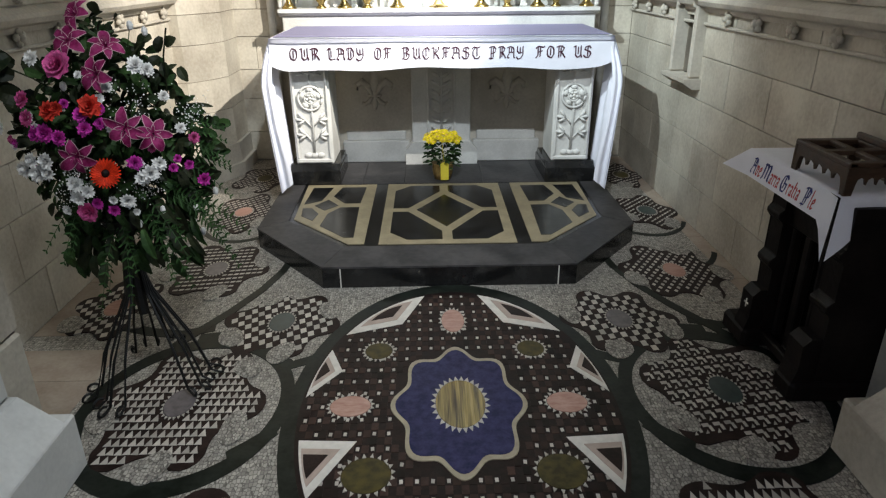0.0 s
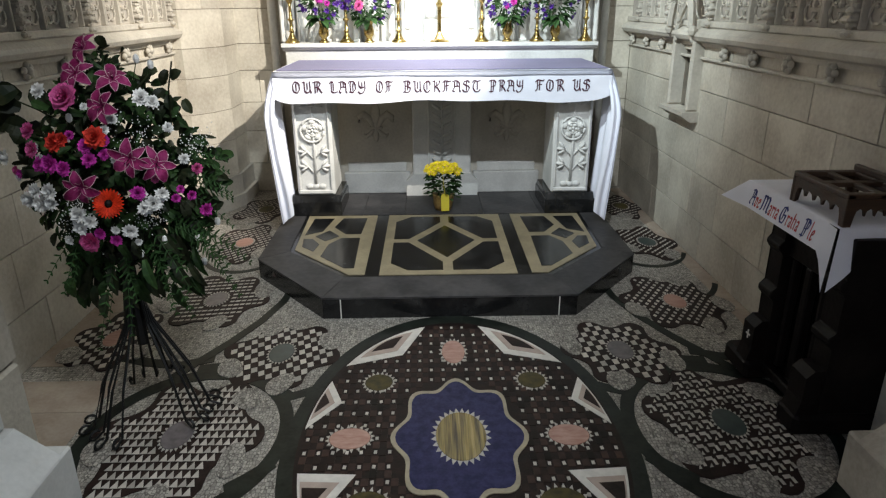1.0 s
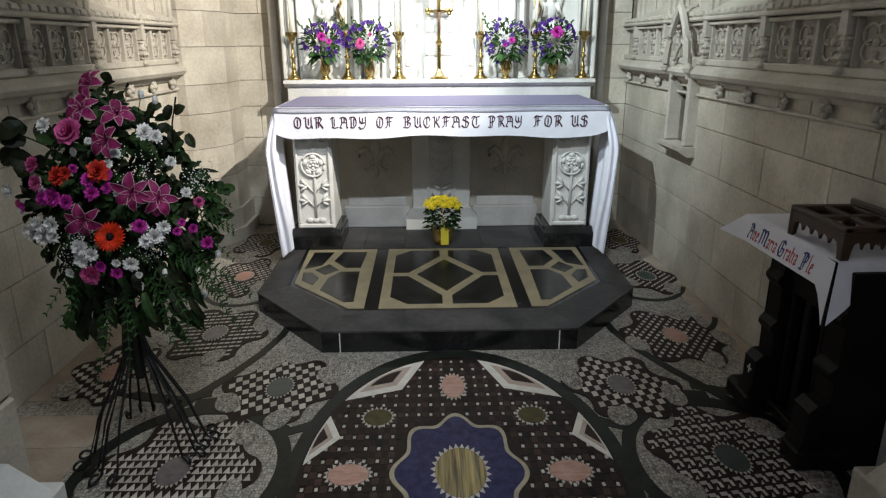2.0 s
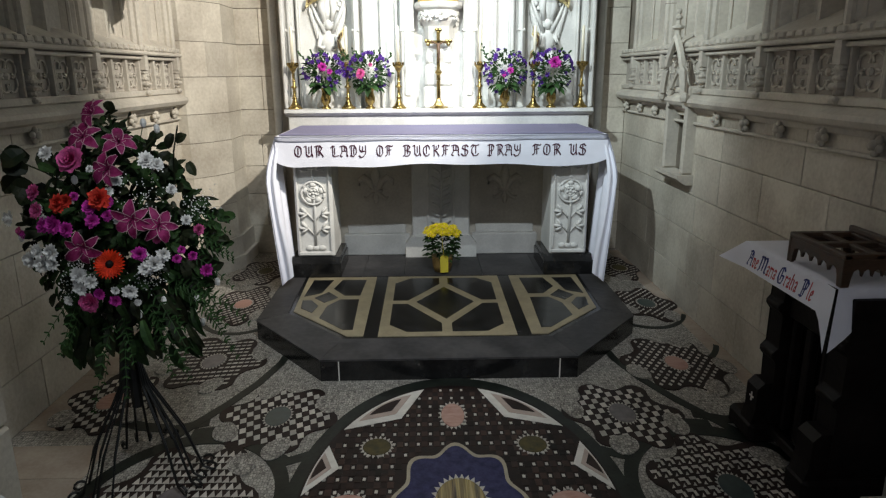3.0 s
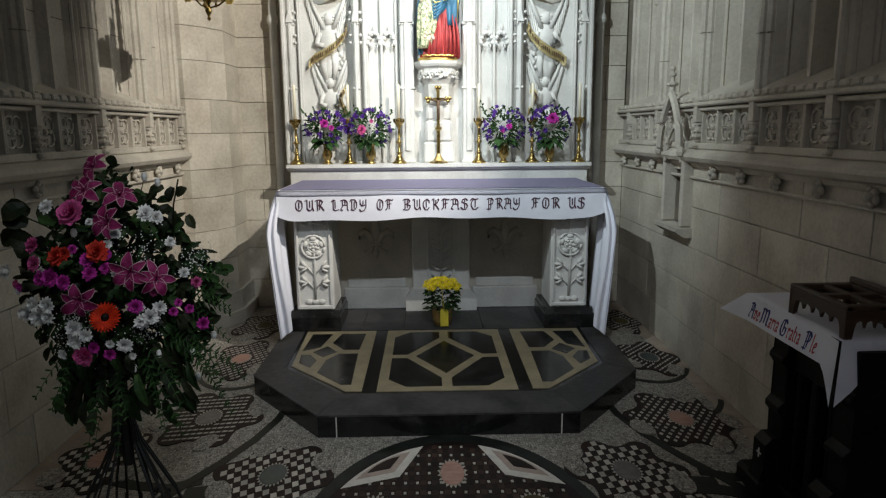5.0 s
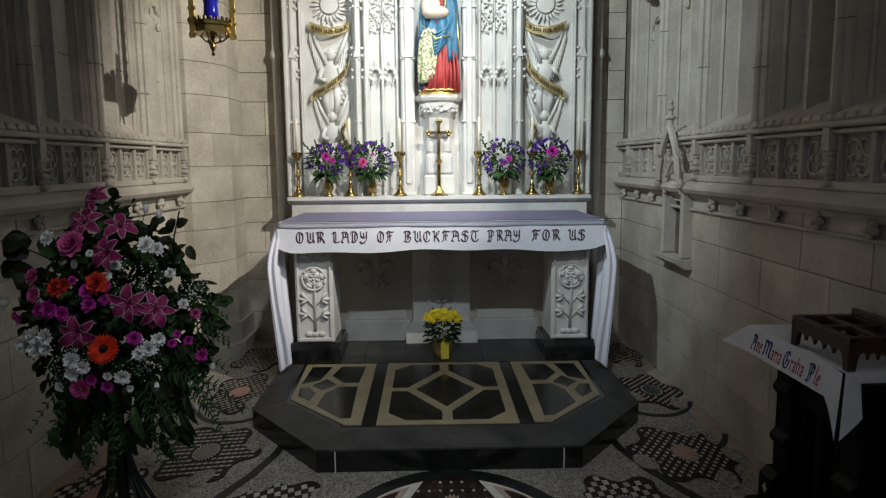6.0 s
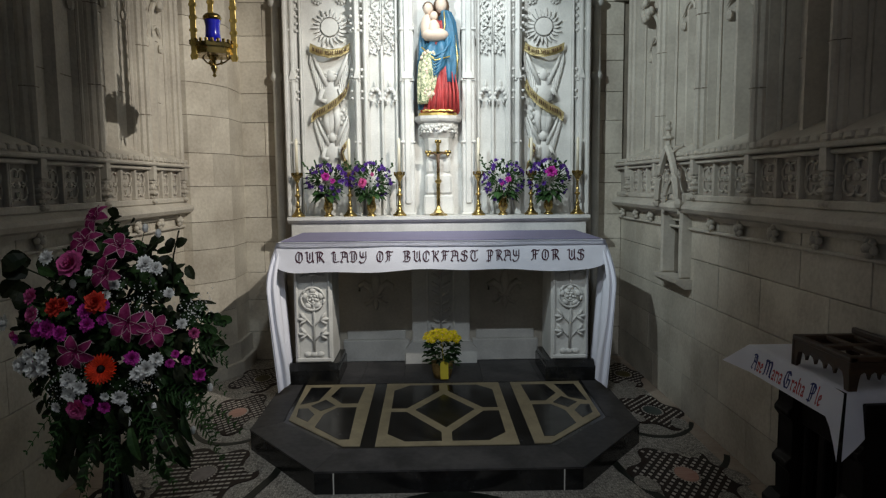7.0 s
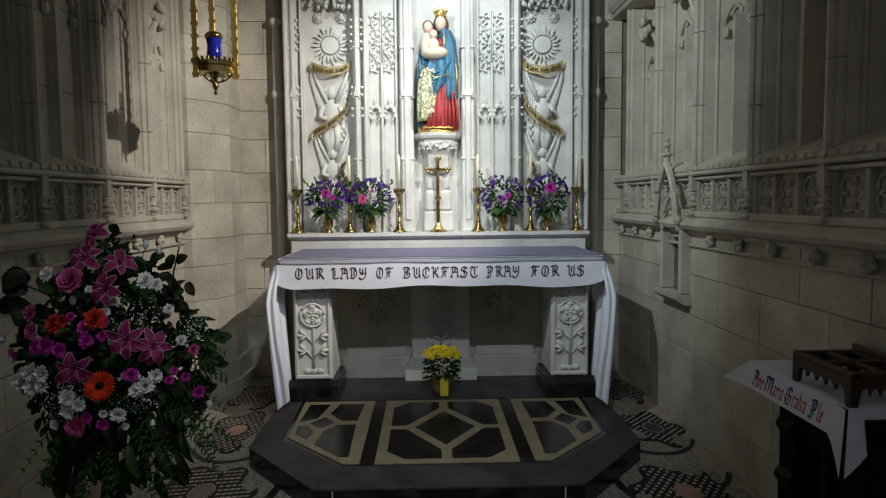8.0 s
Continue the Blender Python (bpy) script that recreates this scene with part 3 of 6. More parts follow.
def vine(bm, x, y, z0, z1, w, rose=True, rows=2):
    """Carved stem with paired leaves, and a rose over it."""
    tube(bm, [(x, y, z0), (x + 0.006, y - 0.004, (z0 + z1) / 2), (x, y, z1)], [0.012, 0.010, 0.008], 6)
    for k in range(rows):
        z = z0 + (z1 - z0) * (0.19 + 0.175 * k if rose else (k + 0.5) / rows)
        for s in (-1, 1):
            if rose:
                tube(bm, [(x, y, z - 0.05), (x + s * w * 0.45, y - 0.008, z + 0.01), (x + s * w * 0.75, y, z + 0.035)], 0.007, 5)
                for a, l in ((-0.6, 0.05), (0.1, 0.06), (0.9, 0.055)):
                    c = Vector((x + s * (w * 0.58 + l * 0.4 * math.cos(a)), y - 0.006, z + 0.012 + l * 0.6 * math.sin(a)))
                    blob(bm, c, (l * 0.66, 0.026, l * 0.22), 7, rot=Euler((0, -s * a, 0)))
            else:
                blob(bm, (x + s * 0.040, y - 0.008, z + 0.012), (0.040, 0.022, 0.015), 8, rot=Euler((0, -s * 0.55, 0)))
                blob(bm, (x + s * 0.066, y - 0.010, z + 0.030), (0.016, 0.018, 0.012), 6, rot=Euler((0, -s * 0.9, 0)))
    if rose:
        c = Vector((x, y, z0 + (z1 - z0) * 0.63))
        ring = lambda r, n=20: [(c.x + r * math.cos(2 * math.pi * k / n), c.z + r * math.sin(2 * math.pi * k / n)) for k in range(n)]
        prism(bm, ring(0.084), y - 0.006, y + 0.01, "y")
        for r, w in ((0.084, 0.009), (0.040, 0.007)):
            tube(bm, [(p[0], y - 0.010, p[1]) for p in ring(r) + ring(r)[:1]], w, 6)
        for k in range(5):
            t = 2 * math.pi * k / 5 + math.pi / 2
            blob(bm, (c.x + 0.060 * math.cos(t), y - 0.009, c.z + 0.060 * math.sin(t)), (0.026, 0.013, 0.018), 8, rot=Euler((0, math.pi / 2 - t, 0)))
            blob(bm, (c.x + 0.024 * math.cos(t + 0.63), y - 0.009, c.z + 0.024 * math.sin(t + 0.63)), (0.014, 0.012, 0.011), 6)
        blob(bm, (c.x, y - 0.012, c.z), (0.011, 0.012, 0.011), 8)
        for s in (-1, 0, 1):
            blob(bm, (x + s * 0.055, y, z1 - 0.02 - abs(s) * 0.012), (0.024, 0.018, 0.022), 7)
            blob(bm, (x + s * 0.060, y, z1 - 0.055 - abs(s) * 0.012), (0.030, 0.018, 0.010), 7)
            blob(bm, (x + s * 0.045, y, z0 - 0.02), (0.032, 0.016, 0.022), 7)


for s in (-1, 1):
    bm = B()
    lo, hi = sorted((s * 0.80, s * 1.075))
    box(bm, lo, hi, 4.72, 5.10, 0.27, 1.03, 0.012)
    fr = 0.030
    pil = part("pillar", bm, PALE, altar, "square stone pillar with a framed front")
    for a, c, z0, z1 in ((lo + 0.012, lo + fr, 0.317, 1.02), (hi - fr, hi - 0.012, 0.317, 1.02), (lo + 0.012, hi - 0.012, 0.285, 0.315)):
        bm = B()
        box(bm, a, c, 4.703, 4.722, z0, z1, 0.006)
        part("frame_moulding", bm, PALE, pil)
    bm = B()
    vine(bm, (lo + hi) / 2, 4.718, 0.36, 0.985, 0.100)
    part("carving", bm, PALE, pil, "carved rose above a leafy stem", smooth=True)
    bm = B()
    lo, hi = sorted((s * 0.755, s * 1.125))
    box(bm, lo, hi, 4.675, 5.15, ZP, 0.235, 0.006)
    prism(bm, [(4.680, 0.235), (5.145, 0.235), (5.11, 0.275), (4.712, 0.275)], lo + 0.008, hi - 0.008, "x")
    part("plinth", bm, BLACK, altar, "polished black marble plinth")

# lower wall under the slab
bm = B()
box(bm, -1.2, 1.2, 5.34, 5.5, ZP, 1.03)
part("back_panel", bm, CARVED, altar, "plain stone back under the slab")
for a, c in ((-0.80, -0.26), (0.26, 0.80)):
    bm = B()
    box(bm, a, c, 5.28, 5.345, ZP, 0.30, 0.006)
    box(bm, a + 0.03, c - 0.03, 5.315, 5.345, 0.30, 0.375, 0.006)
    part("bench_block", bm, PALE, altar)
    bm = B()
    x = (a + c) / 2
    c0 = Vector((x, 5.335, 0.70))
    blob(bm, c0 + Vector((0, 0, 0.04)), (0.042, 0.020, 0.135), 10)
    blob(bm, c0 + Vector((0, 0, -0.10)), (0.024, 0.016, 0.060), 8)
    for s in (-1, 1):
        tube(bm, [(x + s * 0.015, 5.333, 0.665), (x + s * 0.050, 5.330, 0.735), (x + s * 0.095, 5.330, 0.770), (x + s * 0.130, 5.330, 0.745), (x + s * 0.135, 5.333, 0.705)], [0.016, 0.026, 0.030, 0.024, 0.010], 8)
        tube(bm, [(x + s * 0.012, 5.333, 0.650), (x + s * 0.045, 5.331, 0.612), (x + s * 0.080, 5.331, 0.590), (x + s * 0.100, 5.333, 0.610)], [0.012, 0.018, 0.016, 0.007], 8)
    box(bm, x - 0.055, x + 0.055, 5.318, 5.345, 0.648, 0.672, 0.006)
    part("carving", bm, CARVED, altar, "carved fleur-de-lis", smooth=True)
bm = B()
box(bm, -0.235, 0.235, 5.24, 5.345, ZP, 1.03, 0.01)
prism(bm, [(-0.29, ZP), (0.29, ZP), (0.29, 0.24), (0.24, 0.30), (-0.24, 0.30), (-0.29, 0.24)], 5.20, 5.30, "y")
pil = part("pillar", bm, PALE, altar, "flat central stone pillar")
for x in (-0.115, 0.095):
    bm = B()
    box(bm, x, x + 0.02, 5.215, 5.245, 0.33, 1.03, 0.006)
    part("frame_moulding", bm, PALE, pil)
bm = B()
vine(bm, 0.0, 5.234, 0.36, 1.0, 0.08, False, 9)
part("carving", bm, PALE, pil, "carved stem with paired leaves", smooth=True)

# linen over the slab
cloth = thing("altar_cloth", (0, 4.6, 1.16), "white linen altar cloth with dark lettering, hanging at both ends", "altar cloth")
bm = B()
XC = 1.165


def front_flap(u, v):
    x = -XC + 2 * XC * u
    e = max(0.0, abs(x) - 1.02) / 0.145
    drop = 0.205 + 0.008 * math.sin(u * 9) + 0.006 * math.sin(u * 23 + 1)
    z = 1.167 - drop * v + 0.035 * e * e * v
    return (x, 4.617 - 0.004 * v - 0.012 * e * v * (1 + 0.4 * math.sin(u * 17)), z)


sheet(bm, front_flap, 60, 8)
sheet(bm, lambda u, v: (-XC + 2 * XC * u, 4.622 + 0.90 * v, 1.167 + 0.004 * math.sin(v * 3.14)), 40, 6)
part("front_fall", bm, LINEN, cloth, "white linen with a plain border", smooth=True)
for s in (-1, 1):
    bm = B()

    def fall(u, v, s=s):
        # u: from the front edge backwards, v: down
        d = 1.0 * v
        belly = 0.070 * math.sin(min(1.0, v / 0.30) * math.pi / 2) * (1 - 0.75 * max(0.0, v - 0.3) / 0.7)
        fold = 0.012 * math.sin(u * 19 + v * 2) * min(1, v * 4)
        x = s * (XC + belly * (1 - 0.75 * u) + fold - 0.055 * v)
        y = 4.622 - 0.045 * math.sin(min(1, v * 2.6) * 1.57) * (1 - u) + 0.22 * u - 0.16 * v * (1 - u)
        z = 1.167 - d - 0.02 * (1 - u) * v + (0.10 * u) * v
        return (x, y, z)

    sheet(bm, fall, 16, 24)

    def tuck(u, v, s=s):
        # fold of the corner, from the front fall round to the end
        x = s * (XC - (0.03 + 0.045 * v) * u * (1 + 0.15 * math.sin(v * 9)) + (0.070 * math.sin(min(1.0, v / 0.30) * math.pi / 2) * (1 - 0.75 * max(0.0, v - 0.3) / 0.7) - 0.055 * v) * (1 - 0.25 * u))
        y = 4.622 - 0.050 * math.sin(min(1, v * 2.6) * 1.57) + 0.03 * u - 0.16 * v + 0.02 * math.sin(u * 6)
        z = 1.14 - v * (0.98 - 0.05 * u)
        return (x, y, z)

    sheet(bm, tuck, 6, 24)
    part("end_fall", bm, LINEN, cloth, "long hanging end with soft folds", smooth=True)
bm = B()
sheet(bm, lambda u, v: (-XC + 2 * XC * u, 4.614 - 0.003 * v - 0.002 * math.sin(u * 31) * v, 1.170 - (0.036 + 0.003 * math.sin(u * 13)) * v), 60, 3)
bmesh.ops.solidify(bm, geom=bm.faces[:], thickness=0.003)
part("hem", bm, LINEN, cloth, "folded upper border of the linen", smooth=True)
runner = thing("altar_runner", (0, 5.1, 1.172), "lavender-grey cloth strip lying on the altar top", "runner")
bm = B()
box(bm, -1.145, 1.145, 4.668, 5.515, 1.172, 1.177, 0.002)
part("runner_cloth", bm, LILAC, runner)


GLYPHS = {}


def glyph(letter, strokes):
    """Pen strokes of one letter on a grid 8 wide and 10 high."""
    GLYPHS[letter] = [[tuple(float(q) for q in p.split(",")) for p in st.split()] for st in strokes.split("|")]


glyph("O", "2,1 1,3 1,7 3,10 6,9 7,7 7,3 5,0 2,1|4,8 4,2")
glyph("U", "0,9 2,10 2,2 4,0 6,1 7,3 7,10|4.5,9 4.5,3|7,3 8,0")
glyph("R", "2,10 2,0|0,9 2,10 5,10 7,8 5,5 2,5|4,5 6,3 8,0|4,9 4,1")
glyph("L", "2,10 2,1 4,0 8,1|0,8 2,10 4,9|4,8 4,2")
glyph("A", "0,9 3,10 6,9 7,7 7,1 8,0|2,9 2,4 0,1 2,0|2,5 7,5|4.5,9 4.5,5")
glyph("D", "1,10 5,10 7,7 7,3 4,0 1,1|2,9 2,1|4.5,8 4.5,2|0,8 1,10")
glyph("Y", "1,10 1,6 3,4 6,5|7,10 7,3 5,0 2,-1 0,1|4,9 4,5")
glyph("F", "2,10 2,2 0,0|0,8 2,10 7,9 8,10|2,5 6,6|4,9 4,1")
glyph("B", "2,10 2,1 0,0|0,9 2,10 5,10 7,8 5,6 2,5|4,5 7,4 7,2 5,0 2,0|4.3,9 4.3,2")
glyph("C", "7,8 5,10 3,9 1,7 1,3 3,0 5,0 7,2|4,9 4,2|7,8 7,6")
glyph("K", "2,10 2,0|0,9 2,10|2,5 5,6 7,9 6,10|3,5 5,3 7,0|4,9 4,6")
glyph("S", "7,8 5,10 2,9 1,7 3,6 6,5 7,3 5,0 2,0 0,2|4,9 4,1")
glyph("T", "0,8 2,10 5,9 8,10|3,9 1,6 1,3 3,0 6,0 8,2|5,9 5,2")
glyph("P", "2,10 2,-1|0,9 2,10 5,10 7,8 6,5 2,4|4.3,9 4.3,1|0,0 4,0")
glyph("M", "0,9 1,10 1,1 0,0|1,9 3,10 4,8 4,1|4,9 6,10 7,8 7,1 8,0")
glyph("G", "7,8 5,10 2,9 1,6 1,3 3,0 6,0 7,2 7,5 4,5|4,9 4,2")
glyph("v", "0,6 1,5 1,1 3,0|1,5 3,6 4,4 4,2 3,0")
glyph("e", "4,1 2,0 1,1 1,5 3,6 4,4 1,3")
glyph("a", "0,5 2,6 4,5 4,1 5,0|4,3 2,3 1,1 2,0 4,1")
glyph("r", "0,6 1,5 1,1 2,0|1,5 3,6 4,5")
glyph("i", "0,6 1,5 1,1 2,0")
glyph("t", "1,9 1,1 3,0|0,6 3,6")
glyph("l", "1,10 1,1 2,0")


def lettering(text, parent, m, height, mat, width, nib=1.5):
    """Words in broad-pen letters, centred on the pose m and fitted to the width."""
    quads, at = [], 0.0
    nx, ny = 0.5 * nib * math.cos(0.70), 0.5 * nib * math.sin(0.70)
    for ch in text:
        wide = 8.0 if ch.isupper() else max(p[0] for st in GLYPHS[ch] for p in st)
        for st in GLYPHS[ch]:
            for p, q in zip(st, st[1:]):
                for ax, ay in ((nx, ny), (-0.62 * ny, 0.62 * nx)):
                    quads.append([(at + p[0] - ax, p[1] - ay), (at + p[0] + ax, p[1] + ay), (at + q[0] + ax, q[1] + ay), (at + q[0] - ax, q[1] - ay)])
        at += wide + 1.7
    at -= 1.7
    k, h = width / at, height / 10.0
    verts, faces = [], []
    for n, qd in enumerate(quads):
        b = len(verts)
        z = 0.0006 + 0.00012 * (n % 9)
        verts += [((x - at / 2) * k, y * h, z) for x, y in qd] + [((x - at / 2) * k, y * h, -0.001) for x, y in qd]
        faces.append((b, b + 1, b + 2, b + 3))
        faces += [(b + e, b + 4 + e, b + 4 + (e + 1) % 4, b + (e + 1) % 4) for e in range(4)]
    me = bpy.data.meshes.new("lettering")
    me.from_pydata(verts, [], faces)
    me.transform(Matrix.Translation(-parent.matrix_world.translation) @ m)
    me.materials.append(mat)
    ob = new("lettering", me)
    ob.parent = parent
    return ob


bpy.context.view_layer.update()
for word, x, w in (("OUR", -0.935, 0.205), ("LADY", -0.655, 0.250), ("OF", -0.405, 0.120), ("BUCKFAST", -0.01, 0.530), ("PRAY", 0.435, 0.235), ("FOR", 0.735, 0.200), ("US", 0.955, 0.125)):
    lettering(word, cloth, pose(x, 4.6122, 1.028, 88.9, 0, 0), 0.076, INK, w)

# ---------------------------------------------------------------- shelf and reredos
reredos = thing("reredos", (0, 5.75, 1.30), "tall carved pale stone reredos with gilded scrolls and niches", "reredos")
ZS = 1.305
bm = B()
box(bm, -1.25, 1.25, 5.54, 5.80, 1.03, 1.255, 0.006)
prism(bm, [(5.54, 1.245), (5.80, 1.245), (5.80, ZS), (5.49, ZS), (5.49, 1.278), (5.51, 1.272), (5.515, 1.262), (5.54, 1.255)], -1.27, 1.27, "x")
part("shelf", bm, PALE, reredos, "stone shelf with a moulded edge")
bm = B()
box(bm, -1.30, 1.30, 5.78, 5.88, ZS, 4.2)
part("back_slab", bm, PALE, reredos)
for s in (-1, 1):
    bm = B()
    lathe(bm, [(0.034, 0.0), (0.034, 2.46), (0.048, 2.48), (0.052, 2.50), (0.044, 2.53), (0.034, 2.54), (0.030, 3.08), (0.055, 3.10), (0.055, 3.13), (0.03, 3.15), (0.03, 4.2)], s * 1.385, 5.79, 10)
    part("angle_shaft", bm, PALE, reredos, "slim round shaft with a moulded ring", smooth=True)
    bm = B()
    box(bm, *sorted((s * 1.29, s * 1.36)), 5.83, 5.9, 0, 4.2)
    part("hollow", bm, CARVED, reredos)
    for x, w, d in ((1.225, 0.034, 0.10), (0.685, 0.026, 0.125), (0.26, 0.055, 0.115), (0.615, 0.014, 0.08), (1.275, 0.018, 0.16), (1.165, 0.010, 0.07)):
        bm = B()
        box(bm, s * x - w, s * x + w, 5.785 - d, 5.80, ZS, 4.2, 0.010)
        if w > 0.02:
            box(bm, s * x - w * 0.45, s * x + w * 0.45, 5.785 - d - 0.02, 5.80, ZS + 0.1, 4.2, 0.008)
            for z in (ZS, 1.92, 2.44, 2.86):
                box(bm, s * x - w * 1.15, s * x + w * 1.15, 5.785 - d - 0.012, 5.80, z, z + 0.022, 0.006)
            prism(bm, [(s * x - w * 0.9, 2.46), (s * x + w * 0.9, 2.46), (s * x, 2.56)], 5.785 - d - 0.03, 5.80, "y")
        part("pilaster", bm, PALE, reredos, "narrow stepped stone pilaster")
    # crockets up the pilasters
    rng = random.Random(7 + s)
    for x in (0.685, 0.26, 1.225, 0.20):
        for z in ([2.30, 2.36, 2.48, 2.54, 2.86, 2.92, 2.98, 3.04, 3.10] if x != 0.20 else [2.24, 2.30, 2.52]):
            for d in (-1, 1):
                bm = B()
                blob(bm, (s * x + d * 0.042, 5.685, z), (0.016, 0.018, 0.014), 6)
                part("crocket", bm, PALE, reredos, smooth=True)
    # narrow light beside the niche
    bm = B()
    box(bm, s * 0.475 - 0.010, s * 0.475 + 0.010, 5.735, 5.79, ZS, 2.75, 0.005)
    for d in (-1, 1):
        box(bm, s * 0.475 + d * 0.125 - 0.012, s * 0.475 + d * 0.125 + 0.012, 5.745, 5.79, ZS, 4.2, 0.006)
    part("mullion", bm, PALE, reredos)
    for d in (-1, 1):
        bm = B()
        cx = s * 0.475 + d * 0.062
        tube(bm, [(cx + 0.052 * math.cos(math.pi * k / 10), 5.755, 2.29 + 0.105 * math.sin(math.pi * k / 10)) for k in range(11)], 0.016, 6)
        for k in range(7):
            t = math.pi * k / 6
            blob(bm, (cx + 0.046 * math.cos(t), 5.752, 2.30 + 0.085 * math.sin(t)), (0.019, 0.026, 0.020), 6)
        tube(bm, [(cx, 5.75, 2.38), (cx, 5.745, 2.46)], [0.014, 0.006], 6)
        for e in (-1, 1):
            tube(bm, [(cx + e * 0.05, 5.752, 2.29), (cx + e * 0.022, 5.745, 2.285), (cx + e * 0.03, 5.745, 2.245)], [0.014, 0.012, 0.005], 6)
        part("cusped_arch", bm, PALE, reredos, "small cusped arch with leaf crockets", smooth=True)
    bm = B()
    for d in (-1, 1):
        cx = s * 0.475 + d * 0.060
        tube(bm, [(cx + 0.03 * math.sin(e * 1.3), 5.768, 2.68 + 0.05 * e) for e in range(11)], 0.007, 5)
        for e in range(46):
            z = 2.68 + 0.5 * e / 46
            t = e * 2.4
            q = 0.012 + 0.036 * abs(math.sin(e * 1.7))
            blob(bm, (cx + q * math.cos(t), 5.768, z + 0.012 * math.sin(t)), (0.012, 0.013, 0.008 + 0.006 * (e % 3)), 5, rot=Euler((0, t, 0)))
        for d2 in (-1, 1):
            tube(bm, [(cx + d2 * 0.052, 5.77, 2.66), (cx + d2 * 0.052, 5.77, 3.2)], 0.006, 4)
    part("tracery_panel", bm, PALE, reredos, "panel of pierced leaf tracery", smooth=True)
    # sun
    cx = s * 0.915
    bm = B()
    c = Vector((cx, 5.775, 2.905))
    lathe_r = 0.075
    prism(bm, [(cx + lathe_r * math.cos(2 * math.pi * k / 24), 2.905 + lathe_r * math.sin(2 * math.pi * k / 24)) for k in range(24)], 5.75, 5.79, "y")
    prism(bm, [(cx + 0.071 * math.cos(2 * math.pi * k / 24), 2.905 + 0.071 * math.sin(2 * math.pi * k / 24)) for k in range(24)], 5.742, 5.76, "y")
    sun = part("sun_carving", bm, PALE, reredos, "carved sun with wavy rays")
    for k in range(22):
        bm = B()
        t = 2 * math.pi * k / 22
        r1 = 0.165 if k % 2 else 0.145
        a, n = Vector((math.cos(t), math.sin(t))), Vector((-math.sin(t), math.cos(t)))
        p = [Vector((cx, 2.905)) + q for q in (a * 0.085 - n * 0.011, a * (r1 * 0.7) - n * 0.013, a * r1 + n * 0.006, a * (r1 * 0.7) + n * 0.008, a * 0.085 + n * 0.009)]
        prism(bm, [tuple(v) for v in p], 5.752, 5.79, "y")
        part("ray", bm, PALE, sun)
    for d in (-0.1, 0.1):
        bm = B()
        for k in range(9):
            t = 2 * math.pi * k / 9
            blob(bm, (cx + d + 0.035 * math.cos(t), 5.77, 3.14 + 0.035 * math.sin(t)), (0.014, 0.016, 0.014), 5)
        blob(bm, (cx + d, 5.765, 3.14), 0.030, 8)
        part("star_carving", bm, PALE, reredos, smooth=True)
    # scrolls
    for pts, w in (([(-0.17, 2.735), (-0.10, 2.70), (0.0, 2.675), (0.10, 2.695), (0.17, 2.74)], 0.045),
                   ([(0.16, 2.44), (0.13, 2.36), (0.06, 2.28), (-0.03, 2.22), (-0.12, 2.185), (-0.17, 2.14)], 0.05), ([(0.13, 1.93), (0.08, 1.86), (0.11, 1.76), (0.15, 1.72)], 0.045)):
        bm = B()
        n = 28
        pv = [Vector((cx - s * a, 0, z)) for a, z in pts]

        def at(t, pv=pv):
            f = t * (len(pv) - 1)
            i = min(int(f), len(pv) - 2)
            return pv[i].lerp(pv[i + 1], f - i)

        sheet(bm, lambda u, v, w=w: tuple(at(u) + Vector((0.25 * w * (v - 0.5), 5.715 + 0.02 * math.cos(u * 7) - 0.012 * math.sin(v * 3.14), w * (v - 0.5) * 1.6))), n, 4)
        bmesh.ops.solidify(bm, geom=bm.faces[:], thickness=0.008)
        sc = part("scroll", bm, SCROLL, reredos, "gilded carved scroll band", smooth=True)
        bm = B()
        for k in range(3, n - 2):
            if k % 6 == 5:
                continue
            p = at(k / n)
            box(bm, p.x - 0.0028, p.x + 0.0028, 5.690 + 0.02 * math.cos(k / n * 7), 5.700 + 0.02 * math.cos(k / n * 7), p.z - w * 0.34, p.z + w * 0.34, 0.001)
        tagged(part("lettering", bm, SHAIR, sc), kind="stuff")
    # plain winged relief figures
    for zc, k in ((2.36, 1.0), (1.86, 0.85)):
        bm = B()
        blob(bm, (cx, 5.77, zc + 0.14 * k), (0.045 * k, 0.04, 0.055 * k), 10)
        blob(bm, (cx, 5.77, zc - 0.02), (0.085 * k, 0.045, 0.12 * k), 10)
        blob(bm, (cx + s * 0.02, 5.775, zc - 0.20 * k), (0.075 * k, 0.04, 0.15 * k), 10)
        for d in (-1, 1):
            for j in range(11):
                t = j / 10
                l = (0.24 - 0.13 * t) * k
                top = Vector((cx + d * (0.035 + 0.125 * t ** 0.8) * k, 5.768, zc + (0.07 + 0.27 * t) * k))
                blob(bm, top - Vector((-d * 0.012, 0, l * 0.5)), (0.0105 * k, 0.020, l * 0.5), 6, rot=Euler((0, -d * 0.10, 0)))
            tube(bm, [(cx + d * 0.03 * k, 5.76, zc + 0.05 * k), (cx + d * 0.11 * k, 5.752, zc + 0.22 * k), (cx + d * 0.165 * k, 5.757, zc + 0.36 * k)], [0.022 * k, 0.018 * k, 0.008 * k], 6)
            for c2 in range(3):
                blob(bm, (cx + d * 0.040 * k, 5.765, zc + (0.115 + 0.022 * c2) * k), (0.016 * k, 0.022, 0.014 * k), 6)
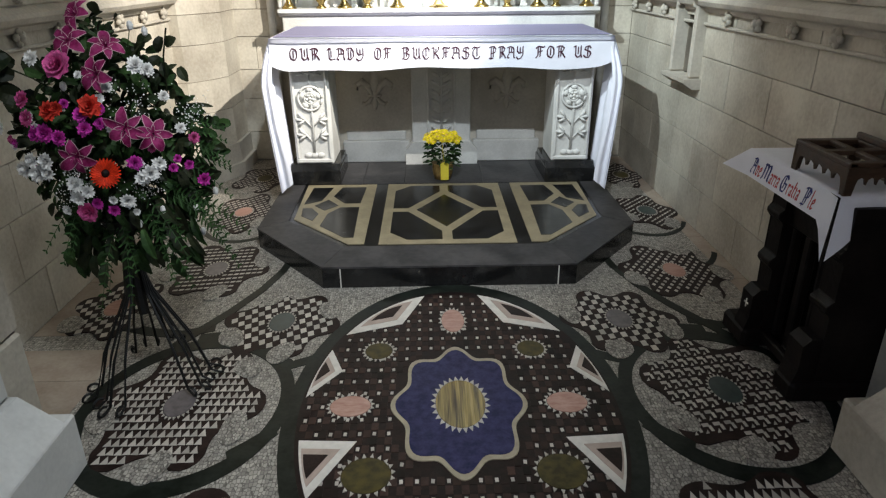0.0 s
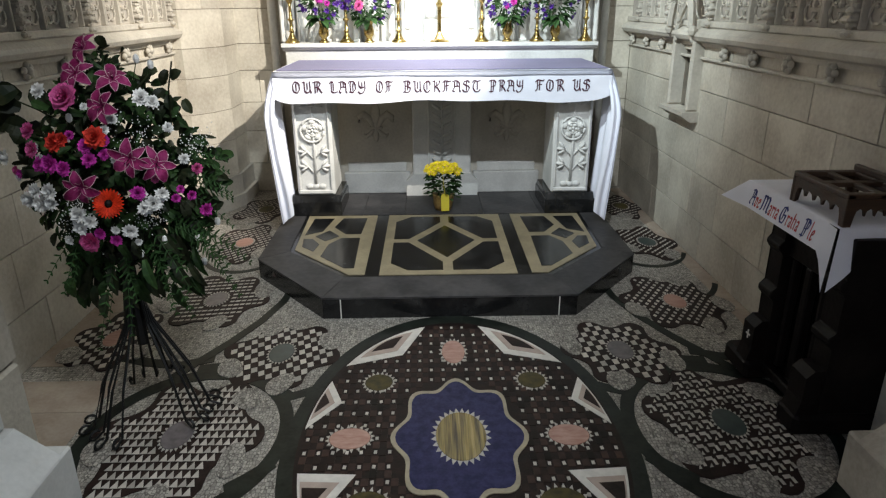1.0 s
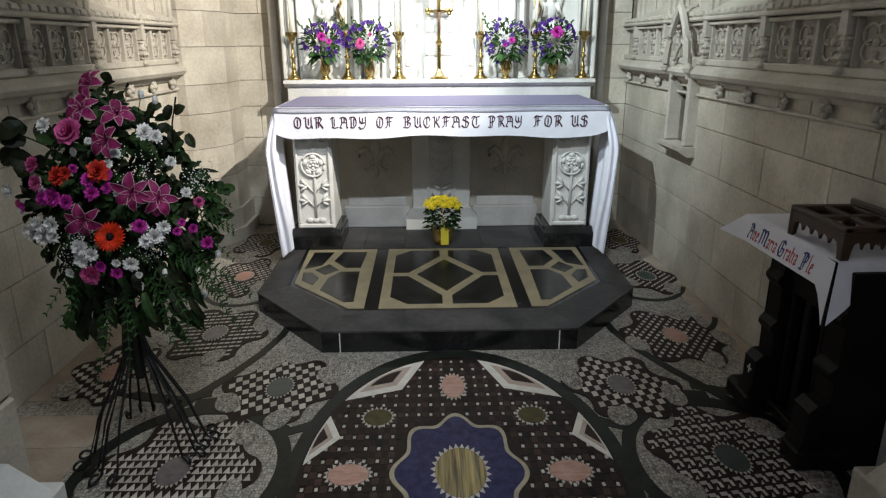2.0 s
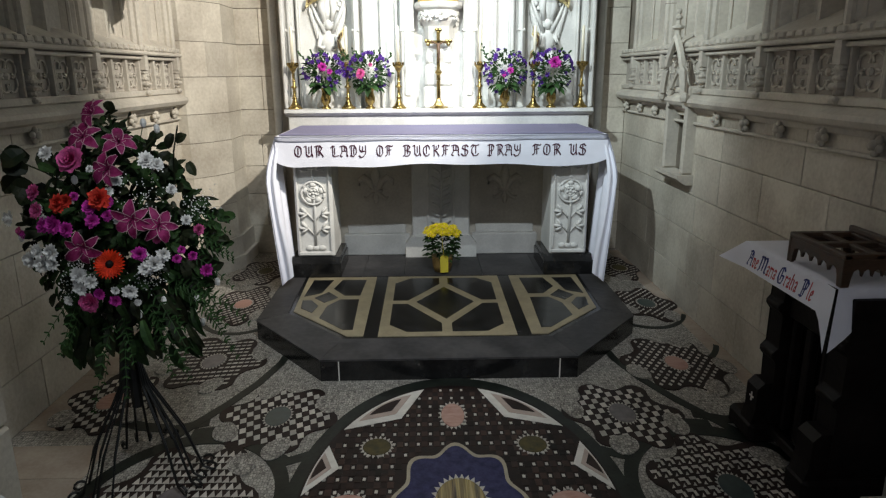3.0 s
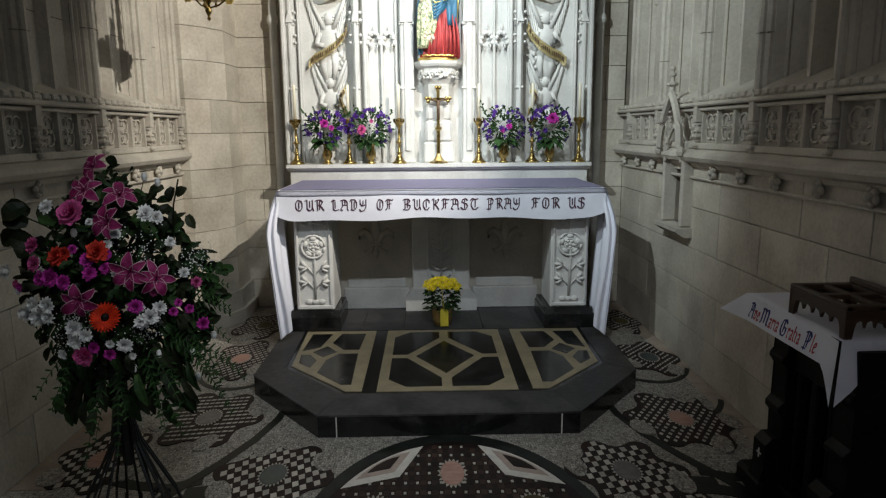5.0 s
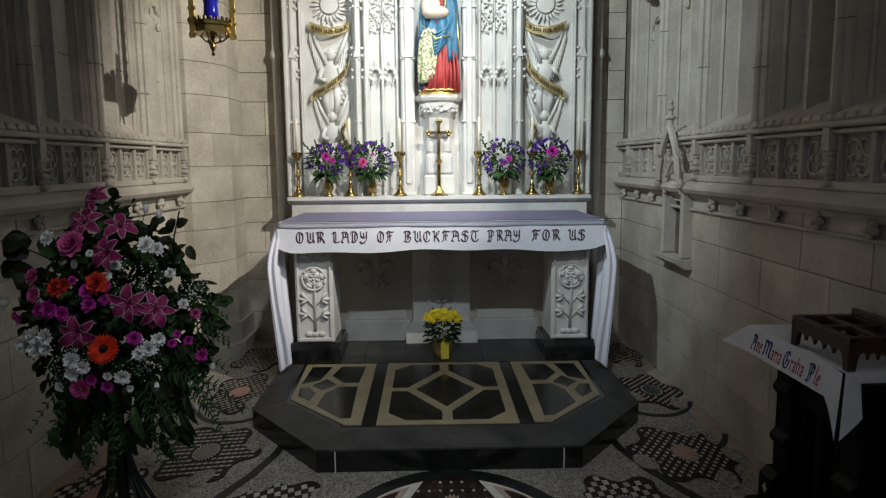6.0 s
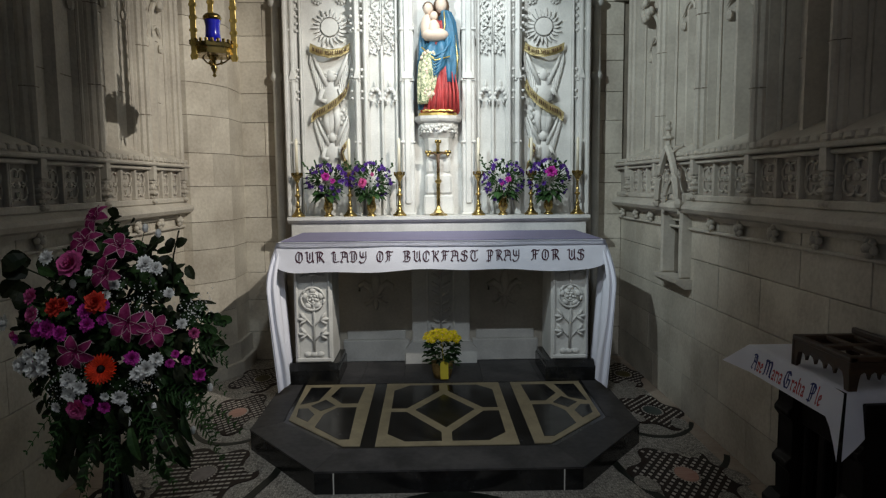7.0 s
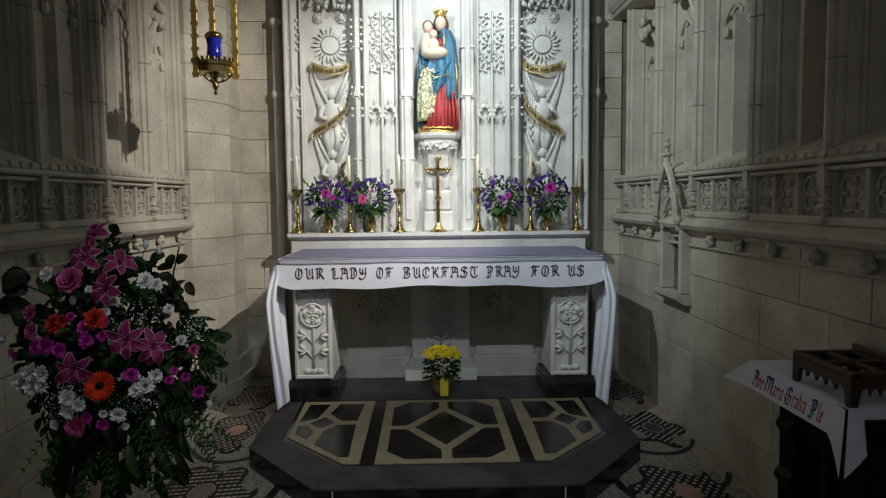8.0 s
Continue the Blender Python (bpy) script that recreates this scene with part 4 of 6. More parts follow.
            tube(bm, [(cx + d * 0.035 * k, 5.765, zc - 0.12 * k), (cx + d * 0.05 * k, 5.755, zc - 0.24 * k), (cx + d * 0.03 * k, 5.765, zc - 0.36 * k)], [0.034 * k, 0.030 * k, 0.016 * k], 7)
            tube(bm, [(cx + d * 0.07 * k, 5.75, zc + 0.03), (cx + d * 0.10 * k, 5.735, zc - 0.06 * k), (cx + d * 0.04 * k, 5.725, zc - 0.08 * k)], 0.022 * k, 6)
        for row in range(4):
            for col in range(6):
                blob(bm, (cx - 0.10 + 0.04 * col + 0.02 * (row % 2), 5.772, zc - 0.15 * k - 0.035 * row), (0.018, 0.016, 0.022), 5)
        part("winged_relief", bm, PALE, reredos, "plain winged relief figure in stone", smooth=True)
    # canopy over each side panel
    bm = B()
    for k in range(60):
        blob(bm, (cx + rng.uniform(-0.20, 0.20), 5.72 + rng.uniform(-0.04, 0.03), 3.24 + rng.uniform(-0.03, 0.10)), (0.02, 0.025, 0.024), 5)
    box(bm, cx - 0.2, cx + 0.2, 5.66, 5.8, 3.30, 3.5, 0.02)
    part("canopy", bm, PALE, reredos, "leafy carved canopy", smooth=True)

# niche recess sides and corbel
bm = B()
lathe(bm, [(0.09, 1.46), (0.10, 1.50), (0.105, 1.78), (0.115, 1.80), (0.12, 1.96), (0.15, 2.00), (0.165, 2.06), (0.17, 2.085), (0.20, 2.10), (0.212, 2.12), (0.212, 2.145)], 0.0, 5.74, 8)
part("corbel", bm, PALE, reredos, "moulded octagonal corbel carrying the statue")
bm = B()
box(bm, -0.13, 0.13, 5.62, 5.8, ZS, 1.48, 0.015)
box(bm, -0.115, 0.115, 5.635, 5.8, 1.48, 1.66, 0.02)
box(bm, -0.105, 0.105, 5.65, 5.8, 1.66, 1.80, 0.02)
part("corbel_shaft", bm, PALE, reredos)
bm = B()
rng = random.Random(3)
for k in range(70):
    t = math.pi * (1.05 + 0.9 * k / 70)
    blob(bm, (0.165 * math.cos(t), 5.74 + 0.165 * math.sin(t), 2.035 + rng.uniform(-0.03, 0.03)), 0.014, 5)
part("leaf_band", bm, PALE, reredos, "band of tiny carved leaves", smooth=True)

# statue as one plain shape
bm = B()


def robe(bm, prof, mi, cx=0.0, cy=5.66, folds=9, depth=0.10, ph=0.0):
    rings = []
    n = 72
    fine = []
    for a, c in zip(prof, prof[1:]):
        fine += [tuple(p + (q - p) * e / 5 for p, q in zip(a, c)) for e in range(5)]
    prof = fine + [prof[-1]]
    for rx, ry, z, dx in prof:
        ring = []
        for t in [2 * math.pi * k / n for k in range(n)]:
            f = 1 + depth * (0.6 * math.sin(folds * t + ph + z * 5) + 0.4 * abs(math.sin(0.5 * folds * 1.7 * t - z * 9)))
            ring.append(bm.verts.new((cx + dx + rx * math.cos(t) * f, cy + ry * math.sin(t) * f, z)))
        rings.append(ring)
    for a, c in zip(rings, rings[1:]):
        for k in range(n):
            bm.faces.new((a[k], a[(k + 1) % n], c[(k + 1) % n], c[k])).material_index = mi
    bm.faces.new(rings[0]).material_index = mi
    bm.faces.new(rings[-1]).material_index = mi


robe(bm, [(0.165, 0.11, 2.145, 0.0), (0.16, 0.11, 2.17, 0.0)], 4, folds=5, depth=0.04)
robe(bm, [(0.150, 0.10, 2.165, 0.015), (0.140, 0.095, 2.35, 0.01), (0.120, 0.088, 2.55, 0.0), (0.095, 0.08, 2.75, 0.0), (0.085, 0.07, 2.92, 0.01)], 0, folds=11, depth=0.14)
# mantle: back, shoulder and the part drawn across the hips
robe(bm, [(0.05, 0.05, 2.20, -0.11), (0.075, 0.08, 2.34, -0.085), (0.120, 0.105, 2.50, -0.04), (0.150, 0.118, 2.60, 0.0), (0.145, 0.110, 2.70, 0.012), (0.105, 0.075, 2.78, 0.025)], 1, folds=9, depth=0.22, ph=1.0)
robe(bm, [(0.060, 0.075, 2.42, 0.10), (0.062, 0.08, 2.62, 0.105), (0.066, 0.085, 2.78, 0.10), (0.062, 0.08, 2.92, 0.085), (0.045, 0.06, 3.0, 0.065)], 1, cy=5.645, folds=6, depth=0.20)
robe(bm, [(0.030, 0.06, 2.60, -0.13), (0.034, 0.06, 2.78, -0.125), (0.030, 0.05, 2.90, -0.105)], 1, cy=5.665, folds=5, depth=0.20)
for pts in (((0.055, 5.560, 2.985), (0.060, 5.552, 2.88), (0.045, 5.545, 2.78)), ((-0.135, 5.56, 2.70), (-0.02, 5.525, 2.585), (0.10, 5.535, 2.62)), ((0.145, 5.60, 2.80), (0.165, 5.59, 2.62), (0.155, 5.60, 2.45))):
    tube(bm, pts, [0.006, 0.008, 0.006], 6, 4)
for k in range(7):
    tube(bm, [(0.125 - 0.006 * k, 5.570, 2.78 - 0.025 * k), (0.055 - 0.01 * k, 5.535, 2.66 - 0.028 * k), (-0.03, 5.530, 2.62 - 0.026 * k), (-0.09 + 0.008 * k, 5.545, 2.66 - 0.025 * k)], [0.006, 0.012, 0.010, 0.004], 6, 1)
for k in range(8):
    tube(bm, [(-0.04 + 0.026 * k, 5.570, 2.50 - 0.02 * (k % 3)), (-0.06 + 0.032 * k, 5.560, 2.34), (-0.085 + 0.036 * k, 5.550, 2.17)], [0.004, 0.011, 0.014], 6, 0)
tube(bm, [(-0.13 + 0.03 * k, 5.548 - 0.012 * math.sin(k * 0.35), 2.178 + 0.006 * (k % 2)) for k in range(10)], 0.008, 6, 4)
robe(bm, [(0.05, 0.04, 2.24, -0.12), (0.075, 0.05, 2.40, -0.09), (0.075, 0.05, 2.55, -0.08), (0.05, 0.04, 2.66, -0.07)], 2, cy=5.575, folds=8, depth=0.18)
blob(bm, (-0.02, 5.57, 2.80), (0.115, 0.07, 0.055), 12, 3)
blob(bm, (-0.085, 5.58, 2.86), (0.055, 0.05, 0.11), 12, 3)
blob(bm, (-0.03, 5.55, 2.84), (0.05, 0.045, 0.08), 12, 3)
blob(bm, (-0.075, 5.59, 3.01), (0.042, 0.045, 0.052), 12, 3)
blob(bm, (-0.03, 5.55, 2.945), (0.034, 0.034, 0.040), 12, 3)
blob(bm, (0.032, 5.62, 3.05), (0.048, 0.050, 0.065), 12, 3)
blob(bm, (0.035, 5.655, 3.045), (0.068, 0.055, 0.085), 12, 5)
blob(bm, (-0.075, 5.62, 3.03), (0.048, 0.045, 0.050), 12, 5)
lathe(bm, [(0.046, 3.105), (0.052, 3.115), (0.049, 3.135), (0.056, 3.15), (0.03, 3.15)], 0.032, 5.64, 14, 4)
for k in range(10):
    t = k * 0.628
    blob(bm, (0.032 + 0.054 * math.cos(t), 5.64 + 0.054 * math.sin(t), 3.16), (0.009, 0.009, 0.022 if k % 2 else 0.014), 6, 4)
for k in range(26):
    a = -2.6 + 2.1 * rng.random()
    z = 2.3 + 0.36 * rng.random()
    blob(bm, (-0.085 + 0.062 * math.cos(a) , 5.575 + 0.045 * math.sin(a), z), (0.014, 0.010, 0.016), 6, 3)
statue = tagged(link("statue", bm, [SREd, SBLUE, SLIME, SPALE, GILT, SHAIR], smooth=True), "painted statue in red robe and blue mantle on a corbel", "statue")

# ---------------------------------------------------------------- things on the shelf
def candlestick():
    o = thing("candlestick", (0, 0, 0), "tall polished brass candlestick standing on the stone shelf", "candlestick", "brass candlesticks on the shelf")
    bm = B()
    lathe(bm, [(0.058, 0.0), (0.060, 0.012), (0.045, 0.022), (0.028, 0.045), (0.018, 0.07), (0.014, 0.085)], 0, 0, 16)
    part("foot", bm, BRASS, o, smooth=True)
    bm = B()
    lathe(bm, [(0.014, 0.08), (0.024, 0.09), (0.014, 0.10), (0.012, 0.15), (0.013, 0.165), (0.026, 0.175), (0.026, 0.182), (0.013, 0.192), (0.011, 0.29), (0.018, 0.30)], 0, 0, 14)
    part("stem", bm, BRASS, o, smooth=True)
    bm = B()
    lathe(bm, [(0.012, 0.298), (0.022, 0.31), (0.028, 0.325), (0.044, 0.342), (0.046, 0.350), (0.018, 0.352), (0.016, 0.375)], 0, 0, 16)
    pan = part("drip_pan", bm, BRASS, o, "brass drip pan with a battlemented rim", smooth=False)
    for k in range(8):
        t = k * math.pi / 4
        bm = B()
        box(bm, 0.042 * math.cos(t) - 0.006, 0.042 * math.cos(t) + 0.006, 0.042 * math.sin(t) - 0.006, 0.042 * math.sin(t) + 0.006, 0.345, 0.372, 0.002)
        part("merlon", bm, BRASS, pan)
    return o


YS = 5.585
CANDLES = (-1.195, -0.755, -0.335, 0.335, 0.785, 1.180)
cs = candlestick()
cs.matrix_basis = pose(CANDLES[0], YS, ZS)
for x in CANDLES[1:]:
    copy_thing(cs, pose(x, YS, ZS, 0, 0, random.uniform(0, 40)))
bm = B()
lathe(bm, [(0.0125, 0.0), (0.0125, 0.270), (0.006, 0.278)], 0, 0, 10)
tube(bm, [(0, 0, 0.276), (0.001, 0, 0.288)], 0.0015, 5)
cd = tagged(link("candle", bm, WAX, smooth=True), "unlit slim ivory candle in a brass candlestick", "candle", "ivory candles")
cd.matrix_basis = pose(CANDLES[0], YS, ZS + 0.374)
for x in CANDLES[1:]:
    copy_thing(cd, pose(x, YS, ZS + 0.374))

cross = thing("altar_cross", (-0.005, YS, ZS), "standing brass altar cross with dark figure and trefoil ends", "crucifix")
bm = B()
lathe(bm, [(0.075, ZS), (0.075, ZS + 0.012), (0.045, ZS + 0.025), (0.022, ZS + 0.06), (0.015, ZS + 0.08)], -0.005, YS, 6)
part("foot", bm, BRASS, cross)
bm = B()
lathe(bm, [(0.015, ZS + 0.075), (0.016, ZS + 0.27), (0.028, ZS + 0.285), (0.028, ZS + 0.295), (0.014, ZS + 0.31), (0.012, ZS + 0.36)], -0.005, YS, 8)
part("stem", bm, BRASS, cross)
bm = B()
box(bm, -0.018, 0.008, YS - 0.008, YS + 0.008, ZS + 0.34, ZS + 0.61, 0.003)
box(bm, -0.085, 0.075, YS - 0.008, YS + 0.008, ZS + 0.515, ZS + 0.540, 0.003)
for x, z in ((-0.088, 0.5275), (0.078, 0.5275), (-0.005, 0.615)):
    for a in range(3):
        t = a * 2.094 + 0.5
        blob(bm, (x + 0.016 * math.cos(t), YS, ZS + z + 0.016 * math.sin(t)), (0.017, 0.009, 0.017), 7)
part("cross", bm, BRASS, cross)
bm = B()
tube(bm, [(-0.065, YS - 0.013, ZS + 0.535), (-0.005, YS - 0.016, ZS + 0.505), (0.055, YS - 0.013, ZS + 0.535)], 0.007, 6)
tube(bm, [(-0.005, YS - 0.018, ZS + 0.52), (-0.002, YS - 0.018, ZS + 0.44), (-0.005, YS - 0.014, ZS + 0.365)], [0.014, 0.012, 0.006], 6)
part("figure", bm, SHAIR, cross, "small plain dark figure", smooth=True)


# ---------------------------------------------------------------- flowers
def petal(bm, c, out, up, length, width, curl=0.3, mi=0, edge=None, droop=0.0):
    """A pointed, cupped petal that leaves c along out."""
    out, up = out.normalized(), up.normalized()
    side = out.cross(up).normalized()
    n = 4
    rows = []
    for i in range(n + 1):
        t = i / n
        w = width * (math.sin(math.pi * (0.12 + 0.80 * t)) ** 0.8) * (0.55 if i == n else 1)
        p = c + out * length * t + up * (curl * length * math.sin(t * 2.2) - droop * length * t * t)
        rows.append([bm.verts.new(p - side * w + up * w * 0.35), bm.verts.new(p), bm.verts.new(p + side * w + up * w * 0.35)])
    for a, d in zip(rows, rows[1:]):
        bm.faces.new((a[0], a[1], d[1], d[0])).material_index = mi
        bm.faces.new((a[1], a[2], d[2], d[1])).material_index = mi
    if edge is not None:
        for k in (0, 2):
            s = -1 if k == 0 else 1
            for a, d in zip(rows, rows[1:]):
                e0, e1 = a[k].co.copy(), d[k].co.copy()
                v = [bm.verts.new(e0 + up * 0.001), bm.verts.new(e1 + up * 0.001), bm.verts.new(e1 + side * s * 0.0022 + up * 0.001), bm.verts.new(e0 + side * s * 0.0022 + up * 0.001)]
                bm.faces.new(v).material_index = edge


def facing(n, rng):
    n = n.normalized()
    a = n.cross(Vector((0.3, 0.2, 1))).normalized()
    b = n.cross(a).normalized()
    t = rng.uniform(0, 6.28)
    return n, a * math.cos(t) + b * math.sin(t), -a * math.sin(t) + b * math.cos(t)


def lily_bloom(bm, c, n, r, rng):
    n, a, b = facing(n, rng)
    for k in range(6):
        t = k * math.pi / 3
        o = a * math.cos(t) + b * math.sin(t)
        petal(bm, c, (o + n * 0.35), n, r * rng.uniform(0.9, 1.1), r * (0.27 if k % 2 else 0.20), 0.16, 0, 1, rng.uniform(0.3, 0.7))
    for k in range(5):
        t = k * 1.257
        tube(bm, [c, c + n * r * 0.5 + (a * math.cos(t) + b * math.sin(t)) * r * 0.16], 0.0015, 4, 0)


def ruffled(bm, c, n, r, rng, rings=((0.95, 14), (0.75, 12), (0.50, 9), (0.22, 6)), width=0.22):
    n, a, b = facing(n, rng)
    for j, (k, m) in enumerate(rings):
        for i in range(m):
            t = 6.283 * i / m + j * 0.5 + rng.uniform(-0.15, 0.15)
            o = a * math.cos(t) + b * math.sin(t)
            petal(bm, c + n * r * 0.05 * j, o * k + n * (0.25 + 0.28 * j), n, r * (0.55 + 0.45 * k) * rng.uniform(0.85, 1.1), r * width, 0.15)


def daisy(bm, c, n, r, rng, m=22, mi=0, core=1):
    n, a, b = facing(n, rng)
    for j in range(2):
        for i in range(m):
            t = 6.283 * (i + 0.5 * j) / m
            o = a * math.cos(t) + b * math.sin(t)
            petal(bm, c + n * 0.002 * j + o * r * 0.15, o + n * 0.12 * (1 + j), n, r * (0.86 - 0.14 * j), r * 0.12, 0.05, mi)
    blob(bm, c + n * r * 0.06, (r * 0.28, r * 0.28, r * 0.28), 8, core)


def leaf(bm, c, d, n, length, width, mi=0):
    petal(bm, c, d, n, length, width, 0.12, mi, None, 0.3)


def sprays(bm, c, d, n, length, count, size, rng, mi=0):
    """A feathery frond: a rib with paired narrow leaflets."""
    d = d.normalized()
    side = d.cross(n).normalized()
    prev = c
    for k in range(count):
        t = (k + 1) / count
        p = c + d * length * t - Vector((0, 0, 1)) * length * 0.35 * t * t
        tube(bm, [prev, p], 0.0012, 3, mi)
        for s in (-1, 1):
            petal(bm, p, side * s + d * 0.7, n, size * (1.2 - 0.8 * t), size * 0.10, 0.05, mi)
        prev = p


def vase_flowers(x, seed, h, accent, big):
    rng = random.Random(seed)
    o = thing("flower_vase", (x, YS + 0.01, ZS), "brass vase of purple and pink flowers on the stone shelf", "flower vase", "flower vases on the shelf")
    bm = B()
    lathe(bm, [(0.040, ZS), (0.042, ZS + 0.008), (0.026, ZS + 0.02), (0.022, ZS + 0.035), (0.040, ZS + 0.06), (0.042, ZS + 0.09), (0.030, ZS + 0.13), (0.036, ZS + 0.165), (0.040, ZS + 0.17), (0.030, ZS + 0.165)], x, YS + 0.01, 16)
    part("vase", bm, BRASS, o, "polished brass vase", smooth=True)
    c = Vector((x, YS, ZS + 0.30))
    bm = B()
    for k in range(300):
        u = Vector((rng.gauss(0, 1), rng.gauss(0, 0.7) - 0.3, rng.gauss(0, 0.9))).normalized()
        p = c + Vector((u.x * 0.175, u.y * 0.095, u.z * 0.14 * h)) * rng.uniform(0.35, 1.0)
        leaf(bm, p, u + Vector((0, -0.2, rng.uniform(-0.3, 0.4))), Vector((0, -1, 0.5)), rng.uniform(0.02, 0.05), rng.uniform(0.004, 0.010), rng.randint(0, 1))
    for k in range(7):
        t = rng.uniform(-1, 1)
        q = c + Vector((t * 0.15, -0.02, 0.08))
        e = q + Vector((t * 0.05, 0, rng.uniform(0.03, 0.10) * h))
        tube(bm, [q, e], 0.0015, 4)
        for w in range(6):
            leaf(bm, q.lerp(e, w / 5), Vector((rng.uniform(-1, 1), -0.4, 0.4)), Vector((0, -1, 0.5)), 0.028, 0.008, w % 2)
    for k in range(24):
        t = rng.uniform(0, 6.28)
        u = Vector((math.cos(t), math.sin(t) * 0.6 - 0.3, rng.uniform(-0.5, 0.2)))
        leaf(bm, Vector((x, YS - 0.02, ZS + 0.185)) + u * 0.03, u, Vector((0, -0.4, 1)), rng.uniform(0.08, 0.12), 0.026, 1)
    tagged(part("foliage", bm, [LEAF, FERN], o, "mixed green foliage"), kind="stuff")
    for k in range(40):
        bm = B()
        u = Vector((rng.gauss(0, 1), -abs(rng.gauss(0.2, 0.6)), rng.gauss(0.2, 0.8))).normalized()
        p = c + Vector((u.x * 0.170, u.y * 0.105, u.z * 0.145 * h))
        ruffled(bm, p, u + Vector((0, -0.6, 0)), rng.uniform(0.018, 0.030), rng, ((0.9, 6), (0.4, 4)))
        part("violet_bloom", bm, VIOLET, o)
    bm = B()
    for k in range(44):
        u = Vector((rng.gauss(0, 1), -abs(rng.gauss(0.2, 0.6)), rng.gauss(0.0, 0.8))).normalized()
        p = c + Vector((u.x * 0.165, u.y * 0.095, u.z * 0.13 * h))
        ruffled(bm, p, u + Vector((0, -0.6, 0)), rng.uniform(0.006, 0.010), rng, ((0.9, 5),))
    tagged(part("small_blooms", bm, WHITEP, o, "tiny pale sprays"), kind="stuff")
    for dx, dz, r in big:
        bm = B()
        ruffled(bm, c + Vector((dx, -0.095, dz)), Vector((dx, -1, 0.2)), r, rng)
        part("bloom", bm, accent, o, "large pink bloom")


vase_flowers(-0.940, 11, 1.0, MAGENTA, ((0.0, 0.03, 0.042), (0.055, 0.0, 0.026)))
vase_flowers(-0.575, 12, 1.05, ROSEPINK, ((-0.06, -0.02, 0.045), (0.02, 0.05, 0.02)))
vase_flowers(0.545, 13, 1.2, MAGENTA, ((0.03, 0.0, 0.03), (-0.02, -0.03, 0.026)))
vase_flowers(0.935, 14, 1.15, MAGENTA, ((0.0, 0.06, 0.055),))

# potted yellow chrysanthemum on the step
pot = thing("flower_pot", (0.0, 4.82, ZP), "potted yellow chrysanthemum with a card tag on the altar step", "potted plant")
bm = B()
lathe(bm, [(0.062, ZP), (0.075, ZP + 0.05), (0.082, ZP + 0.115), (0.086, ZP + 0.12), (0.072, ZP + 0.12)], 0.0, 4.82, 18)
part("basket", bm, WICKER, pot, "golden woven pot cover", smooth=True)
rng = random.Random(21)
bm = B()
for k in range(240):
    t, e = rng.uniform(0, 6.28), rng.uniform(0.0, 1.0)
    r = 0.115 * math.sqrt(rng.random())
    p = Vector((r * math.cos(t), 4.82 + r * math.sin(t) * 0.8, ZP + 0.10 + 0.19 * rng.random()))
    leaf(bm, p, Vector((math.cos(t), math.sin(t), rng.uniform(-0.4, 0.6))), Vector((0, -0.6, 1)), rng.uniform(0.03, 0.05), 0.010)
tagged(part("foliage", bm, LEAF, pot), kind="stuff")
for k in range(46):
    t = 2.4 * k
    r = 0.135 * math.sqrt((k + 0.5) / 46)
    bm = B()
    daisy(bm, Vector((r * math.cos(t), 4.82 + r * math.sin(t) * 0.75, ZP + 0.345 - 2.2 * r * r + rng.uniform(-0.02, 0.015))), Vector((r * math.cos(t) * 5, r * math.sin(t) * 5 - 0.5, 1)), rng.uniform(0.026, 0.034), rng, 10)
    part("bloom", bm, [YELLOW, GILT], pot)
bm = B()
bm2 = Matrix.Translation((0.012, 4.722, ZP + 0.085)) @ pose(0, 0, 0, -8, 0, 4)
box(bm, -0.030, 0.030, -0.001, 0.001, -0.07, 0.06, 0.0)
bmesh.ops.bevel(bm, geom=[e for e in bm.edges if abs((e.verts[0].co - e.verts[1].co).y) > 0.001 and e.verts[0].co.z > 0], offset=0.014, segments=1, affect="EDGES")
bmesh.ops.transform(bm, matrix=bm2, verts=bm.verts)
tube(bm, [(0.012, 4.715, ZP + 0.14), (0.0, 4.72, ZP + 0.22), (-0.006, 4.76, ZP + 0.32)], 0.0018, 5)
part("tag", bm, TAG, pot, "blank yellow card tag on a string")

# ---------------------------------------------------------------- big arrangement on an iron stand
SX, SY = -1.27, 2.38
stand = thing("flower_stand", (SX, SY, 0), "black wrought-iron flower pedestal with splayed scrolled rods", "flower stand")
bm = B()
tube(bm, [(SX, SY, 0.32), (SX, SY, 0.70)], 0.022, 8)
lathe(bm, [(0.02, 0.66), (0.07, 0.70), (0.09, 0.74), (0.085, 0.74)], SX, SY, 14)
part("column", bm, IRON, stand)
for base, spread in ((-2.25, 0.5), (-0.15, 0.42), (1.95, 0.45)):
    for k in range(5):
        t = base + spread * (k - 2) / 2
        r = 0.235 + 0.02 * (k % 2)
        e = Vector((math.cos(t), math.sin(t) * 1.15, 0))
        top = Vector((SX, SY, 0.66 - 0.03 * k)) + e * 0.02
        foot = Vector((SX, SY, 0.012)) + e * r
        pts = [top, Vector((SX, SY, 0.42)) + e * 0.05, Vector((SX, SY, 0.2)) + e * (r * 0.66), foot + Vector((0, 0, 0.02)) - e * 0.03]
        for q in range(1, 8):
            a = -1.9 + q * 0.62
            pts.append(foot + e * (0.022 * math.cos(a)) + Vector((0, 0, 0.016 + 0.022 * math.sin(a) * (0.6 if q < 3 else 1))))
        bm = B()
        tube(bm, pts, 0.0055, 5)
        part("rod", bm, IRON, stand)

arr = thing("flower_arrangement", (SX, SY, 0.74), "large bouquet of crimson lilies, carnations and roses on an iron stand", "bouquet")
rng = random.Random(31)
CEN = Vector((-1.25, 2.42, 1.06))


